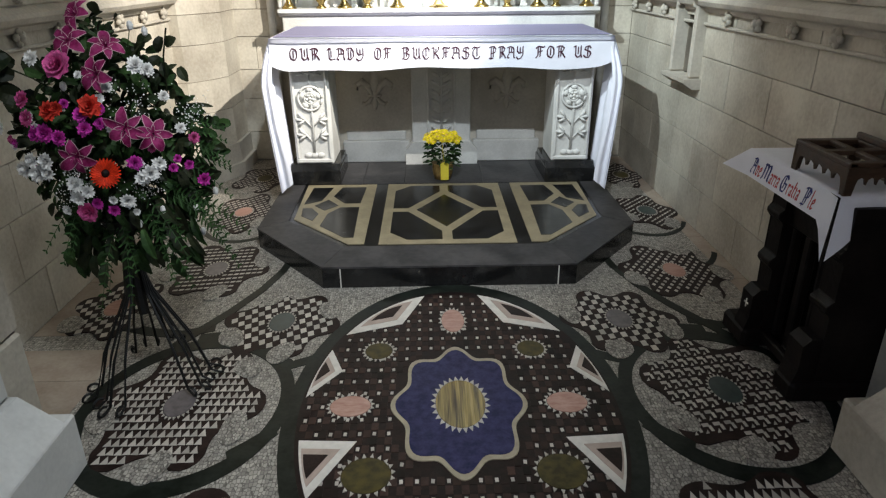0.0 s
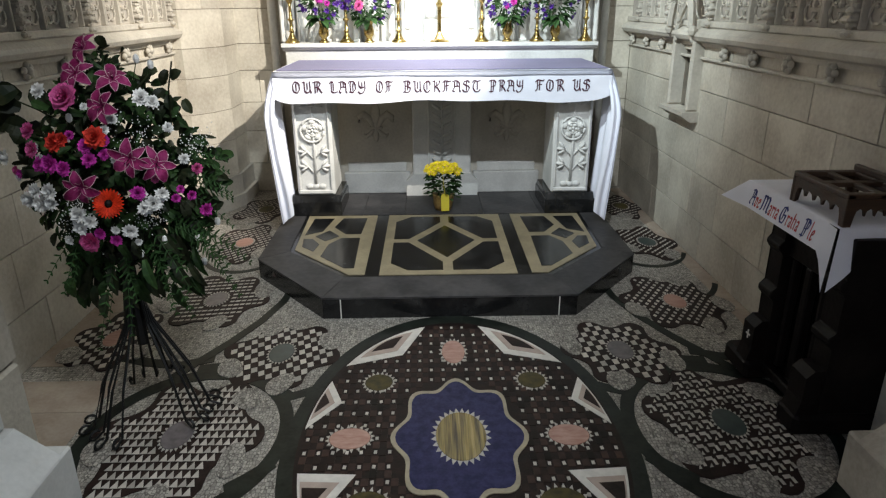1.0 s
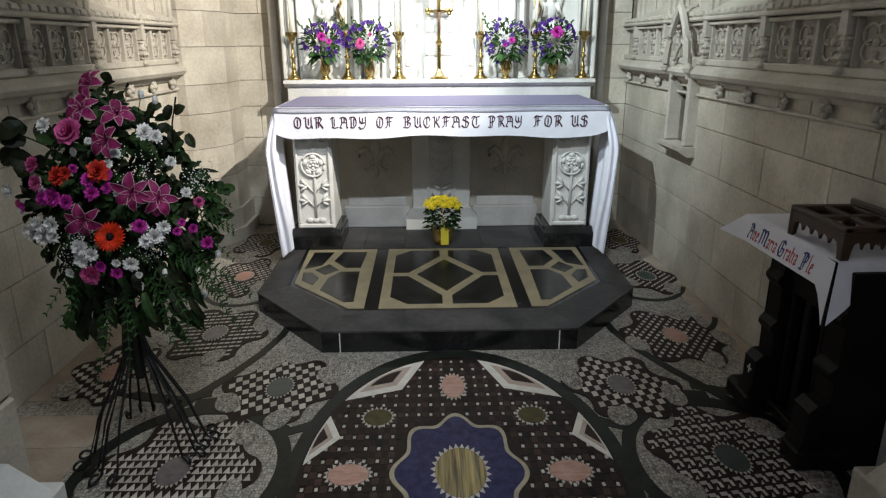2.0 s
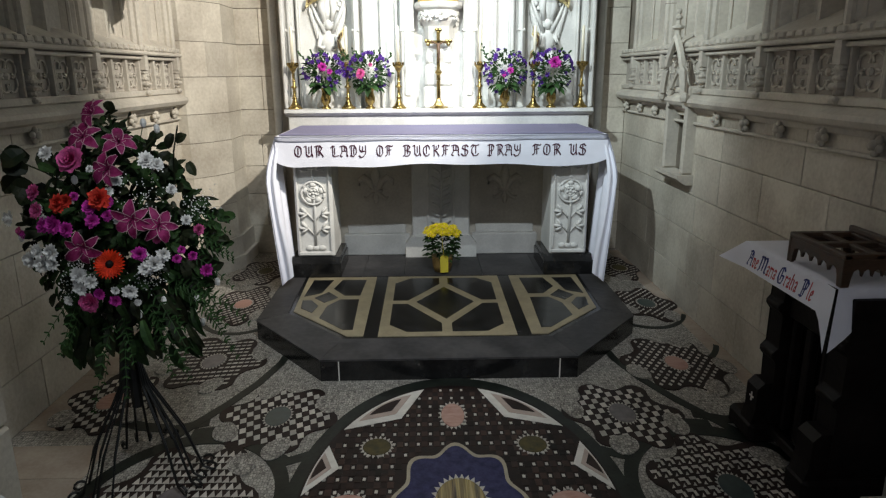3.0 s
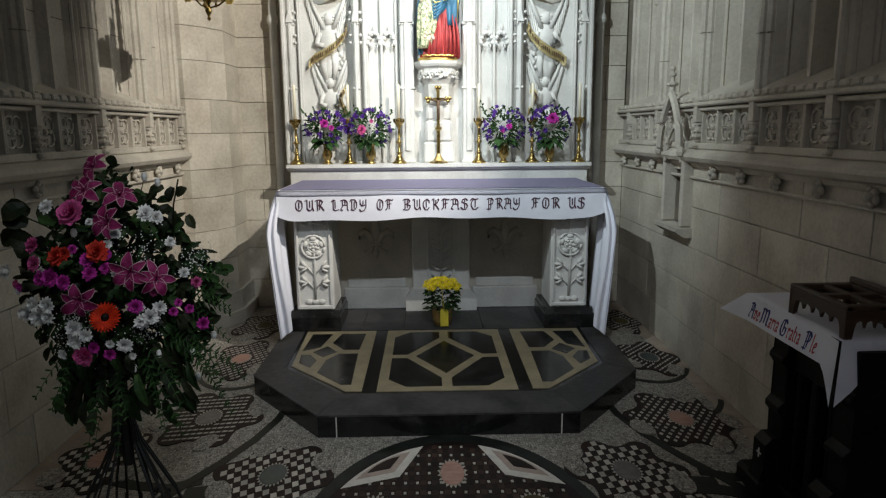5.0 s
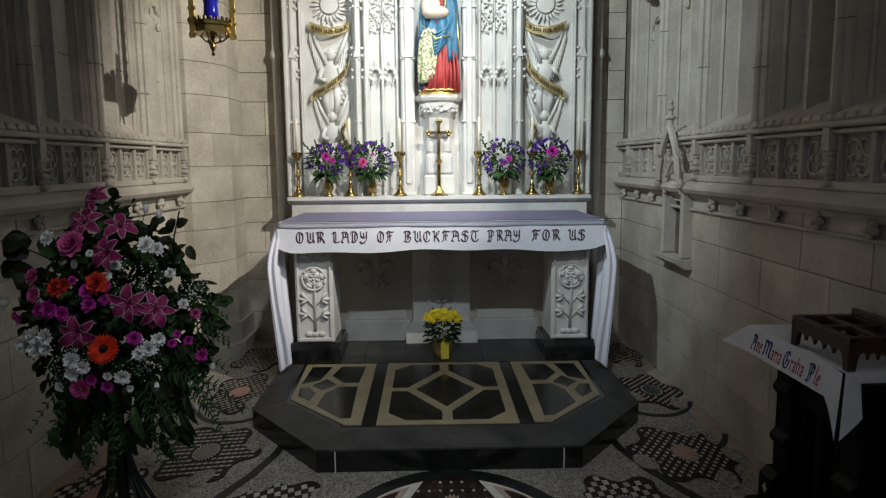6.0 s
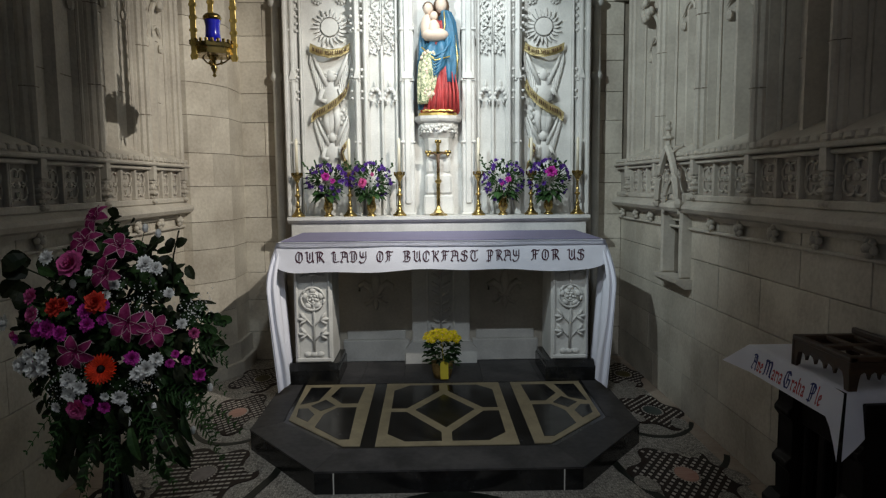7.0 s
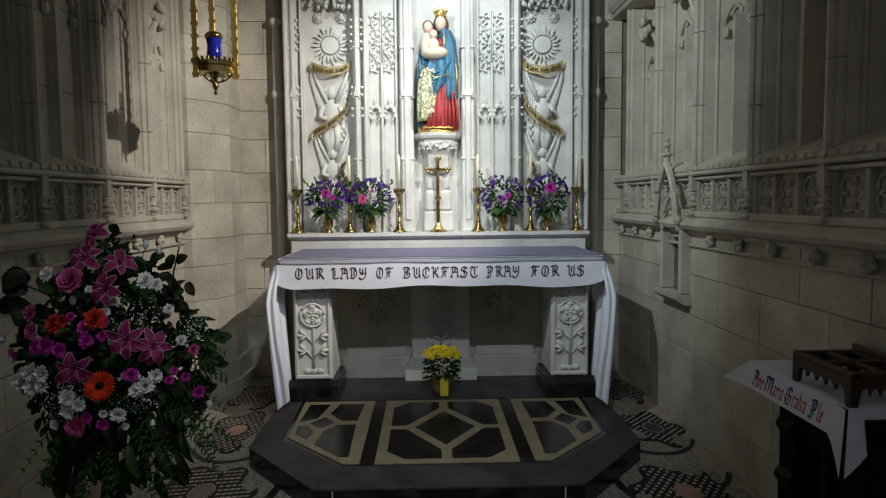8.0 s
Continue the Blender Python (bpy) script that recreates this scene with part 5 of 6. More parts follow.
def on_dome(x, z, lift=0.0):
    """Front surface of the bouquet at x, z, and the way that a bloom faces there."""
    u, v = (x - CEN.x) / 0.36, (z - CEN.z) / 0.46
    k = max(0.05, 1 - u * u - v * v)
    p = Vector((x, CEN.y - 0.20 * math.sqrt(k) - lift, z))
    return p, Vector((u * 0.8, -0.9, v * 0.6 + 0.15))


bm = B()
for k in range(1500):
    while True:
        x, z = CEN.x + rng.uniform(-0.36, 0.36), CEN.z + rng.uniform(-0.42, 0.40)
        u, v = (x - CEN.x) / 0.34, (z - CEN.z) / 0.42
        w = 1.0 - 0.78 * max(0, v)
        if (u / w) ** 2 + v * v < 0.94:
            break
    p, n = on_dome(x, z)
    p.y += rng.uniform(0.03, 0.25)
    d = Vector((u + rng.uniform(-0.8, 0.8), rng.uniform(-0.9, 0.2), v * 0.6 + rng.uniform(-1.0, 0.4)))
    leaf(bm, p, d, n, rng.uniform(0.03, 0.085), rng.uniform(0.007, 0.020), 0 if rng.random() < 0.55 else 1)
tagged(part("foliage", bm, [LEAF, DEEPLEAF], arr, "dense dark green foliage"), kind="stuff")
bm = B()
for k in range(120):
    t = rng.uniform(-1, 1)
    p = Vector((CEN.x + 0.24 * t + rng.uniform(-0.05, 0.05), CEN.y - rng.uniform(-0.05, 0.18), 0.84 - rng.uniform(0, 0.24)))
    leaf(bm, p, Vector((t * 0.5 + rng.uniform(-0.3, 0.3), rng.uniform(-0.4, 0.2), -1)), Vector((0, -1, 0.3)), rng.uniform(0.06, 0.12), rng.uniform(0.012, 0.024), rng.randint(0, 1))
for k in range(16):
    x, z = rng.choice(((-1.50, 1.30), (-1.46, 1.25), (-1.52, 1.22), (-1.01, 1.36), (-0.99, 1.31), (-1.0, 1.26)))
    leaf(bm, Vector((x + rng.uniform(-0.05, 0.05), 2.36 + rng.uniform(-0.04, 0.04), z + rng.uniform(-0.05, 0.05))), Vector((rng.uniform(-1, 1), -0.3, rng.uniform(-1, 0.5))), Vector((0, -1, 0.3)), 0.055 if x > -1.2 else 0.09, 0.018 if x > -1.2 else 0.034, 1)
for a in ((-1.02, 1.20, -0.98, 1.42), (-1.36, 1.18, -1.55, 1.30), (-1.15, 1.25, -1.06, 1.38)):
    tube(bm, [(a[0], 2.36, a[1]), ((a[0] + a[2]) / 2, 2.33, (a[1] + a[3]) / 2 + 0.02), (a[2], 2.34, a[3])], 0.003, 4, 1)
tagged(part("trailing_leaves", bm, [LEAF, DEEPLEAF], arr, "large drooping leaves and ivy sprigs"), kind="stuff")
bm = B()
for k in range(34):
    t = rng.uniform(-0.55, 1)
    c = Vector((CEN.x + 0.28 * t, CEN.y - rng.uniform(0.0, 0.15), 0.86 - rng.uniform(0.0, 0.16) + 0.1 * abs(t)))
    sprays(bm, c, Vector((t * 1.1 + rng.uniform(-0.3, 0.3), rng.uniform(-0.5, 0.1), rng.uniform(-0.9, -0.1))), Vector((0, -1, 0.4)), rng.uniform(0.14, 0.26), 9, 0.035, rng)
for k in range(6):
    sprays(bm, Vector((-0.98, 2.34, 1.10 - 0.03 * k)), Vector((1, -0.2, rng.uniform(-0.5, 0.5))), Vector((0, -1, 0.4)), 0.16, 8, 0.03, rng)
tagged(part("fern", bm, FERN, arr, "feathery fern fronds"), kind="stuff")
bm = B()
for cx, cz, r in ((-1.08, 1.20, 0.075), (-1.36, 0.88, 0.075), (-1.10, 0.90, 0.06), (-0.93, 1.14, 0.05), (-1.32, 0.94, 0.05)):
    for k in range(90):
        x, z = cx + rng.gauss(0, r * 0.55), cz + rng.gauss(0, r * 0.55)
        p, n = on_dome(x, z, rng.uniform(0.0, 0.04))
        blob(bm, p, rng.uniform(0.0016, 0.0030), 4)
tagged(part("gypsophila", bm, WHITEP, arr, "clouds of tiny white gypsophila"), kind="stuff")
for x, z, r in ((-1.245, 1.465, 0.070), (-1.265, 1.39, 0.068), (-1.15, 1.37, 0.065), (-1.17, 1.29, 0.075), (-1.105, 1.12, 0.075), (-1.03, 1.095, 0.07), (-1.275, 1.03, 0.072)):
    bm = B()
    p, n = on_dome(x, z, 0.06 if z < 1.3 else 0.03)
    lily_bloom(bm, p, n + Vector((rng.uniform(-0.5, 0.5), 0, rng.uniform(-0.4, 0.4))), r * 0.92, rng)
    part("lily", bm, [LILY, LILYEDGE], arr, "crimson lily with pale petal edges", smooth=True)
bm = B()
p, n = on_dome(-1.20, 0.965, 0.05)
daisy(bm, p, Vector((0.1, -1, 0.35)), 0.052, rng, 26)
part("gerbera", bm, [SCARLET, BLACKOAK], arr, "scarlet gerbera with a dark eye")
for x, z, r, m, nm in ((-1.285, 1.315, 0.048, ROSEPINK, "rose"), (-1.29, 0.83, 0.040, ROSEPINK, "rose"), (-1.335, 1.175, 0.036, CORAL, "carnation"), (-1.31, 1.185, 0.026, CORAL, "carnation"), (-1.20, 1.19, 0.042, CORAL, "carnation"),
                       (-1.425, 1.21, 0.030, ROSEPINK, "carnation"), (-1.42, 1.15, 0.030, ROSEPINK, "carnation"), (-1.40, 1.10, 0.030, MAGENTA, "carnation"), (-1.36, 1.105, 0.036, MAGENTA, "carnation"), (-1.32, 1.09, 0.030, MAGENTA, "carnation"),
                       (-1.235, 1.165, 0.028, MAGENTA, "carnation"), (-1.23, 1.12, 0.028, MAGENTA, "carnation"), (-1.10, 1.0, 0.028, MAGENTA, "carnation"), (-0.925, 0.90, 0.028, MAGENTA, "carnation"), (-0.925, 1.06, 0.022, ROSEPINK, "carnation"), (-0.95, 0.97, 0.02, MAGENTA, "carnation")):
    bm = B()
    p, n = on_dome(x, z, 0.055)
    ruffled(bm, p, n, r, rng, width=0.42 if nm == "rose" else 0.26)
    part(nm, bm, m, arr)
for x, z, r in ((-1.375, 1.335, 0.028), (-1.06, 1.31, 0.030), (-1.03, 1.295, 0.026), (-1.555, 1.11, 0.030), (-1.44, 1.01, 0.030), (-1.48, 0.975, 0.032), (-1.43, 0.965, 0.034), (-1.385, 1.01, 0.032), (-1.39, 0.97, 0.028), (-1.305, 0.93, 0.030), (-1.27, 0.905, 0.026), (-1.31, 0.88, 0.028),
               (-1.15, 0.865, 0.028), (-1.06, 0.96, 0.032), (-1.03, 0.99, 0.026), (-1.09, 0.945, 0.026), (-0.955, 1.10, 0.020), (-0.99, 1.21, 0.02), (-1.37, 0.83, 0.02)):
    bm = B()
    p, n = on_dome(x, z, 0.055)
    ruffled(bm, p, n, r * 1.08, rng, width=0.22)
    part("carnation", bm, WHITEP, arr, "white carnation")
for k in range(26):
    t, q = rng.uniform(0, 6.28), rng.uniform(0.35, 1.0)
    x, z = CEN.x + 0.30 * q * math.cos(t) * (0.7 if math.sin(t) > 0.3 else 1), CEN.z - 0.03 + 0.30 * q * math.sin(t)
    bm = B()
    p, n = on_dome(x, z, 0.045)
    ruffled(bm, p, n, rng.uniform(0.014, 0.024), rng, width=0.3)
    part("carnation", bm, rng.choice((WHITEP, WHITEP, MAGENTA, ROSEPINK)), arr)
bm = B()
for x, z in ((-1.09, 1.43), (-1.05, 1.41), (-1.30, 1.25), (-1.07, 0.80), (-0.98, 0.78), (-1.0, 0.72), (-0.97, 0.68), (-0.90, 0.84), (-1.16, 0.75)):
    p, n = on_dome(x, z, 0.02)
    blob(bm, p, (0.011, 0.011, 0.017), 6)
    tube(bm, [p, Vector((CEN.x + (x - CEN.x) * 0.6, CEN.y - 0.05, CEN.z + (z - CEN.z) * 0.6))], 0.0018, 4, 1)
tagged(part("bud_sprays", bm, [WHITEP, LEAF], arr, "small pale buds on thin stems"), kind="stuff")

# ---------------------------------------------------------------- lectern table by the wall
table = thing("side_table", (1.47, 2.5, 0), "dark carved oak side table standing against the stone wall", "table")
TX0, TX1, TY0, TY1, TZ = 1.345, 1.615, 2.19, 2.80, 0.845
bm = B()
box(bm, TX0, TX1, TY0, TY1, TZ - 0.03, TZ, 0.006)
part("tabletop", bm, BLACKOAK, table)
for y0, y1, x0, fy in ((2.115, 2.235, 1.385, 0.0), (2.535, 2.645, 1.375, 0.085)):
    bm = B()
    prism(bm, [(x0, 0.10), (1.62, 0.10), (1.62, TZ - 0.03), (x0, TZ - 0.03), (x0, 0.66), (x0 - 0.022, 0.645), (x0 - 0.022, 0.625), (x0 + 0.004, 0.60), (x0 + 0.004, 0.45), (x0 - 0.024, 0.43), (x0 - 0.024, 0.405), (x0, 0.385)], y0, y1, "y")
    bmesh.ops.bevel(bm, geom=bm.edges[:], offset=0.004, segments=1, affect="EDGES", clamp_overlap=True)
    part("end_board", bm, BLACKOAK, table, "thick dark wooden end with carved notches")
    bm = B()
    box(bm, 1.295, 1.63, y0 - 0.005, y1 + 0.02 + fy, 0.0, 0.095, 0.018)
    prism(bm, [(1.30, 0.09), (1.43, 0.09), (1.43, 0.285), (1.345, 0.285), (1.315, 0.255), (1.315, 0.15)], y0 + 0.01, y1 - 0.005, "y")
    part("foot", bm, BLACKOAK, table, "heavy block foot")
for x in (1.385, 1.475, 1.565):
    bm = B()
    box(bm, x - 0.017, x + 0.017, 2.236, 2.534, 0.05, 0.095, 0.006)
    part("stretcher", bm, BLACKOAK, table)
bm = B()
box(bm, 1.40, 1.425, 2.236, 2.534, 0.60, TZ - 0.03, 0.004)
part("apron", bm, BLACKOAK, table)
for y, w in ((2.385, 0.022), (2.275, 0.012), (2.495, 0.012)):
    bm = B()
    box(bm, 1.402, 1.44, y - w, y + w, 0.095, 0.60, 0.006)
    part("upright", bm, BLACKOAK, table)
bm = B()
box(bm, 1.3115, 1.316, 2.586, 2.592, 0.185, 0.225)
box(bm, 1.3120, 1.316, 2.572, 2.606, 0.202, 0.208)
part("inlaid_cross", bm, WHITE_M, table, "small pale inlaid cross")
tc_ = thing("table_cloth", (1.45, 2.5, TZ), "white linen cloth with red and blue lettering, on an oak table", "tablecloth")
bm = B()
YA, YZ = TY0 - 0.045, TY1 + 0.035
sheet(bm, lambda u, v: (TX0 - 0.012 + (TX1 - TX0) * u, YA + (YZ - YA) * v, TZ + 0.004), 6, 10)


def flap(u, v):
    e0, e1 = max(0, 1 - u / 0.10), max(0, (u - 0.90) / 0.10)
    drop = 0.105 + 0.13 * e0 ** 1.5 + 0.0 * e1
    return (TX0 - 0.012 - 0.028 * v - 0.03 * e1 * v - 0.01 * e0, YA + (YZ - YA) * u + 0.13 * e1 * v - 0.02 * e0 * v, TZ + 0.004 - drop * v)


sheet(bm, flap, 30, 8)
sheet(bm, lambda u, v: (TX0 - 0.012 + (TX1 - TX0) * u - 0.02 * v * (1 - u), YA - 0.02 * v - 0.01 * math.sin(u * 9) * v, TZ + 0.004 - (0.125 + 0.11 * max(0, 1 - u / 0.3) ** 1.5 + 0.02 * math.sin(u * 8)) * v), 12, 6)
sheet(bm, lambda u, v: (TX0 - 0.012 + (TX1 - TX0) * u, YZ + 0.13 * v * (1 - 0.7 * u), TZ + 0.004 - 0.105 * v), 8, 4)
bmesh.ops.remove_doubles(bm, verts=bm.verts, dist=0.0008)
part("linen", bm, LINEN, tc_, smooth=True)
bpy.context.view_layer.update()
M = Matrix.Translation((TX0 - 0.0335, 2.5, TZ - 0.078)) @ Matrix(((0, 0, -1, 0), (-1, 0, 0, 0), (0, 1, 0, 0), (0, 0, 0, 1))) @ pose(0, 0, 0, -14, 0, 0)
for text, d, w, mt in (("A", -0.245, 0.036, BLUEINK), ("ve", -0.200, 0.042, REDINK), ("M", -0.135, 0.058, BLUEINK), ("aria", -0.062, 0.074, REDINK), ("G", 0.012, 0.046, BLUEINK), ("ratia", 0.088, 0.088, REDINK), ("P", 0.180, 0.042, BLUEINK), ("le", 0.222, 0.030, REDINK)):
    lettering(text, tc_, M @ Matrix.Translation((d, -0.004, 0.0)), 0.066, mt, w)

stand2 = thing("missal_stand", (1.5, 2.5, TZ), "dark carved oak book stand with pierced top on the cloth", "book stand")
X0, X1, Y0, Y1 = 1.345, 1.600, 2.155, 2.515
ZT = TZ + 0.125
for a, c in ((X0, X0 + 0.03), (X1 - 0.03, X1), ((X0 + X1) / 2 - 0.015, (X0 + X1) / 2 + 0.015)):
    bm = B()
    box(bm, a, c, Y0, Y1, ZT - 0.018, ZT, 0.003)
    part("top_rail", bm, OAK, stand2)
for a, c in ((Y0, Y0 + 0.035), (Y1 - 0.035, Y1), ((Y0 + Y1) / 2 - 0.02, (Y0 + Y1) / 2 + 0.02)):
    bm = B()
    box(bm, X0 + 0.001, X1 - 0.001, a, c, ZT - 0.017, ZT + 0.001, 0.003)
    part("cross_rail", bm, OAK, stand2)
for axis in "xy":
    for w in (0, 1):
        bm = B()
        a, c = (Y0, Y1) if axis == "x" else (X0, X1)
        n = 5
        pts = [(c, TZ + 0.006), (c, ZT - 0.018), (a, ZT - 0.018), (a, TZ + 0.006), (a + 0.03, TZ + 0.006), (a + 0.035, TZ + 0.04)]
        for k in range(n):
            for e in range(5):
                t = math.pi * (1 - e / 4)
                m0 = a + 0.035 + (c - a - 0.07) * (k + 0.5) / n
                pts.append((m0 + (c - a - 0.07) / n * 0.48 * math.cos(t), TZ + 0.045 + 0.028 * math.sin(t)))
        pts += [(c - 0.035, TZ + 0.04), (c - 0.03, TZ + 0.006)]
        f0 = (X0 if not w else X1 - 0.015) if axis == "x" else (Y0 if not w else Y1 - 0.015)
        prism(bm, pts, f0 + 0.002, f0 + 0.013, axis)
        part("apron", bm, OAK, stand2, "scalloped carved wooden side")
bm = B()
box(bm, X1 - 0.02, X1, Y0 + 0.02, Y1, ZT, ZT + 0.025, 0.004)
part("book_ledge", bm, OAK, stand2)

# ---------------------------------------------------------------- hanging lamp
HX, HY = -1.325, 3.915
lamp = thing("sanctuary_lamp", (HX, HY, 2.2), "hanging gilt lamp with a blue glass cup", "hanging lamp")
bm = B()
for z0, z1, r in ((2.295, 2.318, 0.128), (2.255, 2.268, 0.124), (2.262, 2.30, 0.116)):
    lathe(bm, [(r - 0.006, z0), (r, z0), (r, z1), (r - 0.006, z1), (r - 0.006, z0)][:4], HX, HY, 8)
for k in range(24):
    t = k * math.pi / 12
    box(bm, HX + 0.122 * math.cos(t) - 0.008, HX + 0.122 * math.cos(t) + 0.008, HY + 0.122 * math.sin(t) - 0.008, HY + 0.122 * math.sin(t) + 0.008, 2.316, 2.336, 0.002)
lathe(bm, [(0.005, 2.255), (0.05, 2.262), (0.115, 2.275), (0.115, 2.282), (0.05, 2.27)], HX, HY, 8)
part("gallery", bm, BRASS, lamp, "gilt gallery with a battlemented rim")
bm = B()
lathe(bm, [(0.004, 2.135), (0.012, 2.145), (0.006, 2.158), (0.014, 2.175), (0.020, 2.19), (0.010, 2.205), (0.008, 2.225), (0.03, 2.25), (0.06, 2.262)], HX, HY, 12)
for k in range(3):
    t = 0.5 + k * 2.094
    tube(bm, [(HX + 0.105 * math.cos(t), HY + 0.105 * math.sin(t), 2.262), (HX + 0.06 * math.cos(t), HY + 0.06 * math.sin(t), 2.225), (HX + 0.008 * math.cos(t), HY + 0.008 * math.sin(t), 2.205)], 0.005, 5)
    blob(bm, (HX + 0.118 * math.cos(t + 1), HY + 0.118 * math.sin(t + 1), 2.24), (0.008, 0.008, 0.016), 6)
part("pendant", bm, BRASS, lamp, smooth=True)
bm = B()
lathe(bm, [(0.030, 2.318), (0.046, 2.33), (0.042, 2.38), (0.040, 2.42), (0.047, 2.46), (0.047, 2.465), (0.03, 2.465)], HX, HY, 20)
part("glass_cup", bm, BLUEGLASS, lamp, "deep blue glass cup", smooth=True)
bm = B()
lathe(bm, [(0.050, 2.458), (0.052, 2.475), (0.040, 2.49), (0.010, 2.495)], HX, HY, 16)
part("lid", bm, BRASS, lamp, smooth=True)
for k in range(3):
    t = -0.15 + k * 2.094
    bm = B()
    x, y = HX + 0.125 * math.cos(t), HY + 0.125 * math.sin(t)
    box(bm, x - 0.016, x + 0.016, y - 0.002, y + 0.002, 2.22, 4.12, 0.001)
    z = 2.24
    while z < 3.6:
        blob(bm, (x + 0.015, y, z), (0.010, 0.005, 0.014), 6)
        blob(bm, (x - 0.015, y, z), (0.008, 0.005, 0.012), 6)
        z += 0.07
    part("hanger", bm, GILT, lamp, "flat gilt hanger with leaf edging")
lamp.location.z += 0.067


# ---------------------------------------------------------------- mosaic floor
bm = B()
box(bm, -60, 60, -60, 60, -0.2, 0.0)
floor = tagged(link("floor", bm, BED), "inlaid marble mosaic floor of pale tesserae with dark bands and rosettes", "floor", kind="structure")
FY, FS = 2.15, 1.56


def F(u, v, z=0.0):
    return (u, FY + FS * v, z)


def flat(name, pts, z0, z1, mat, parent=floor, label=""):
    bm = B()
    prism(bm, [F(u, v)[:2] for u, v in pts], z0, z1)
    return part(name, bm, mat, parent, label)


def ring_pts(cx, cy, r, n=48, lobes=0, amp=0.0, ph=0.0):
    return [(cx + (r + amp * math.cos(lobes * t + ph)) * math.cos(t), cy + (r + amp * math.cos(lobes * t + ph)) * math.sin(t)) for t in [2 * math.pi * k / n for k in range(n)]]


def ribbon(name, pts, w, z, mat, closed=False, label=""):
    bm = B()
    n = len(pts)
    pv = [Vector(p) for p in pts]
    L, R = [], []
    for i in range(n):
        a, c = (pv[i - 1], pv[(i + 1) % n]) if closed else (pv[max(i - 1, 0)], pv[min(i + 1, n - 1)])
        d = (c - a).normalized()
        nn = Vector((-d.y, d.x)) * w / 2
        L.append(pv[i] + nn)
        R.append(pv[i] - nn)
    m = n if closed else n - 1
    top = [(bm.verts.new(F(*l, z)), bm.verts.new(F(*r, z)), bm.verts.new(F(*l, 0.0)), bm.verts.new(F(*r, 0.0))) for l, r in zip(L, R)]
    for i in range(m):
        a, c = top[i], top[(i + 1) % n]
        bm.faces.new((a[0], a[1], c[1], c[0]))
        bm.faces.new((a[2], a[0], c[0], c[2]))
        bm.faces.new((a[1], a[3], c[3], c[1]))
    return part(name, bm, mat, floor, label)


def arc(cx, cy, r, a0, a1, n=30, k=1.0):
    return [(cx + r * math.cos(radians(a0 + (a1 - a0) * i / n)), cy + k * r * math.sin(radians(a0 + (a1 - a0) * i / n))) for i in range(n + 1)]


# dark bands
ribbon("dark_band", arc(0, 0, 0.655, 0, 360, 72)[:-1], 0.062, 0.004, GREEN, True, "dark green marble ring round the centre")
for s in (-1, 1):
    ribbon("dark_band", [(s * x, y) for x, y in arc(1.085, 0.022, 0.392, -60, 300, 60, 0.77)[:-1]], 0.055, 0.0036, GREEN, True, "dark marble loop")
    ribbon("dark_band", [(s * x, y) for x, y in ((0.60, 0.24), (0.72, 0.20), (0.84, 0.27), (0.95, 0.34), (1.08, 0.37), (1.20, 0.36))], 0.042, 0.0032, GREEN)
    ribbon("dark_band", [(s * x, y) for x, y in ((1.30, 0.30), (1.22, 0.40), (1.12, 0.52), (1.02, 0.67), (0.95, 0.83), (0.93, 0.98))], 0.045, 0.0034, GREEN)
    ribbon("dark_band", [(s * x, y) for x, y in arc(1.33, 1.10, 0.33, 255, 330, 14)], 0.03, 0.0029, GREEN)
    ribbon("dark_band", [(s * x, y) for x, y in ((1.15, 0.42), (1.30, 0.38), (1.45, 0.40), (1.62, 0.44))], 0.045, 0.0026, GREEN)
    ribbon("dark_band", [(s * x, y) for x, y in arc(1.36, 1.42, 0.30, 200, 330, 20)], 0.028, 0.0023, GREEN)
    ribbon("dark_band", [(s * x, y) for x, y in ((0.70, -0.08), (0.76, -0.13), (0.84, -0.18))], 0.05, 0.0038, GREEN)


BORDER = material("pinkish_border_marble", (0.30, 0.235, 0.185), 0.5, scale=6, fine=60, bump=0.05, rand=0.10, colour2=(0.41, 0.345, 0.28), spec=0.3)
for x0, x1, y0, y1, step_ in ((1.545, 1.64, 2.0, 5.8, 0.62), (-2.0, -1.83, 2.75, 5.1, 0.58), (-2.0, -1.53, 2.12, 2.62, 0.25)):
    y = y0
    while y < y1 - 0.01:
        bm = B()
        box(bm, x0, x1, y + 0.002, min(y + step_, y1) - 0.002, -0.01, 0.0020)
        part("border_slab", bm, BORDER, floor)
        y += step_


def teeth(cx, cy, rx, ry, n, size, parent):
    """Little white points set round a stone."""
    for k in range(n):
        t = 2 * math.pi * (k + 0.5) / n
        a = Vector((math.cos(t), math.sin(t)))
        nn = Vector((-a.y, a.x))
        c = Vector((cx + rx * a.x, cy + ry * a.y))
        p = [c - nn * size * 0.55, c + a * size * 1.1, c + nn * size * 0.55]
        bm = B()
        prism(bm, [F(*q)[:2] for q in (p[0], p[1], p[2])], 0.0, 0.0085)
        part("tessera", bm, WHITE_T, parent)


def scatter(name, cells, z, mat, parent, label=""):
    """Many small flat set pieces as one mesh: each a polygon in the floor's plan."""
    verts, faces = [], []
    for poly in cells:
        b = len(verts)
        n = len(poly)
        verts += [F(u, v, z) for u, v in poly] + [F(u, v, 0.0) for u, v in poly]
        faces.append(tuple(range(b, b + n)))
        for i in range(n):
            j = (i + 1) % n
            faces.append((b + i, b + n + i, b + n + j, b + j))
    me = bpy.data.meshes.new(name)
    me.from_pydata(verts, [], faces)
    me.materials.append(mat)
    ob = new(name, me)
    ob.parent = parent
    return tagged(ob, label, kind="stuff")


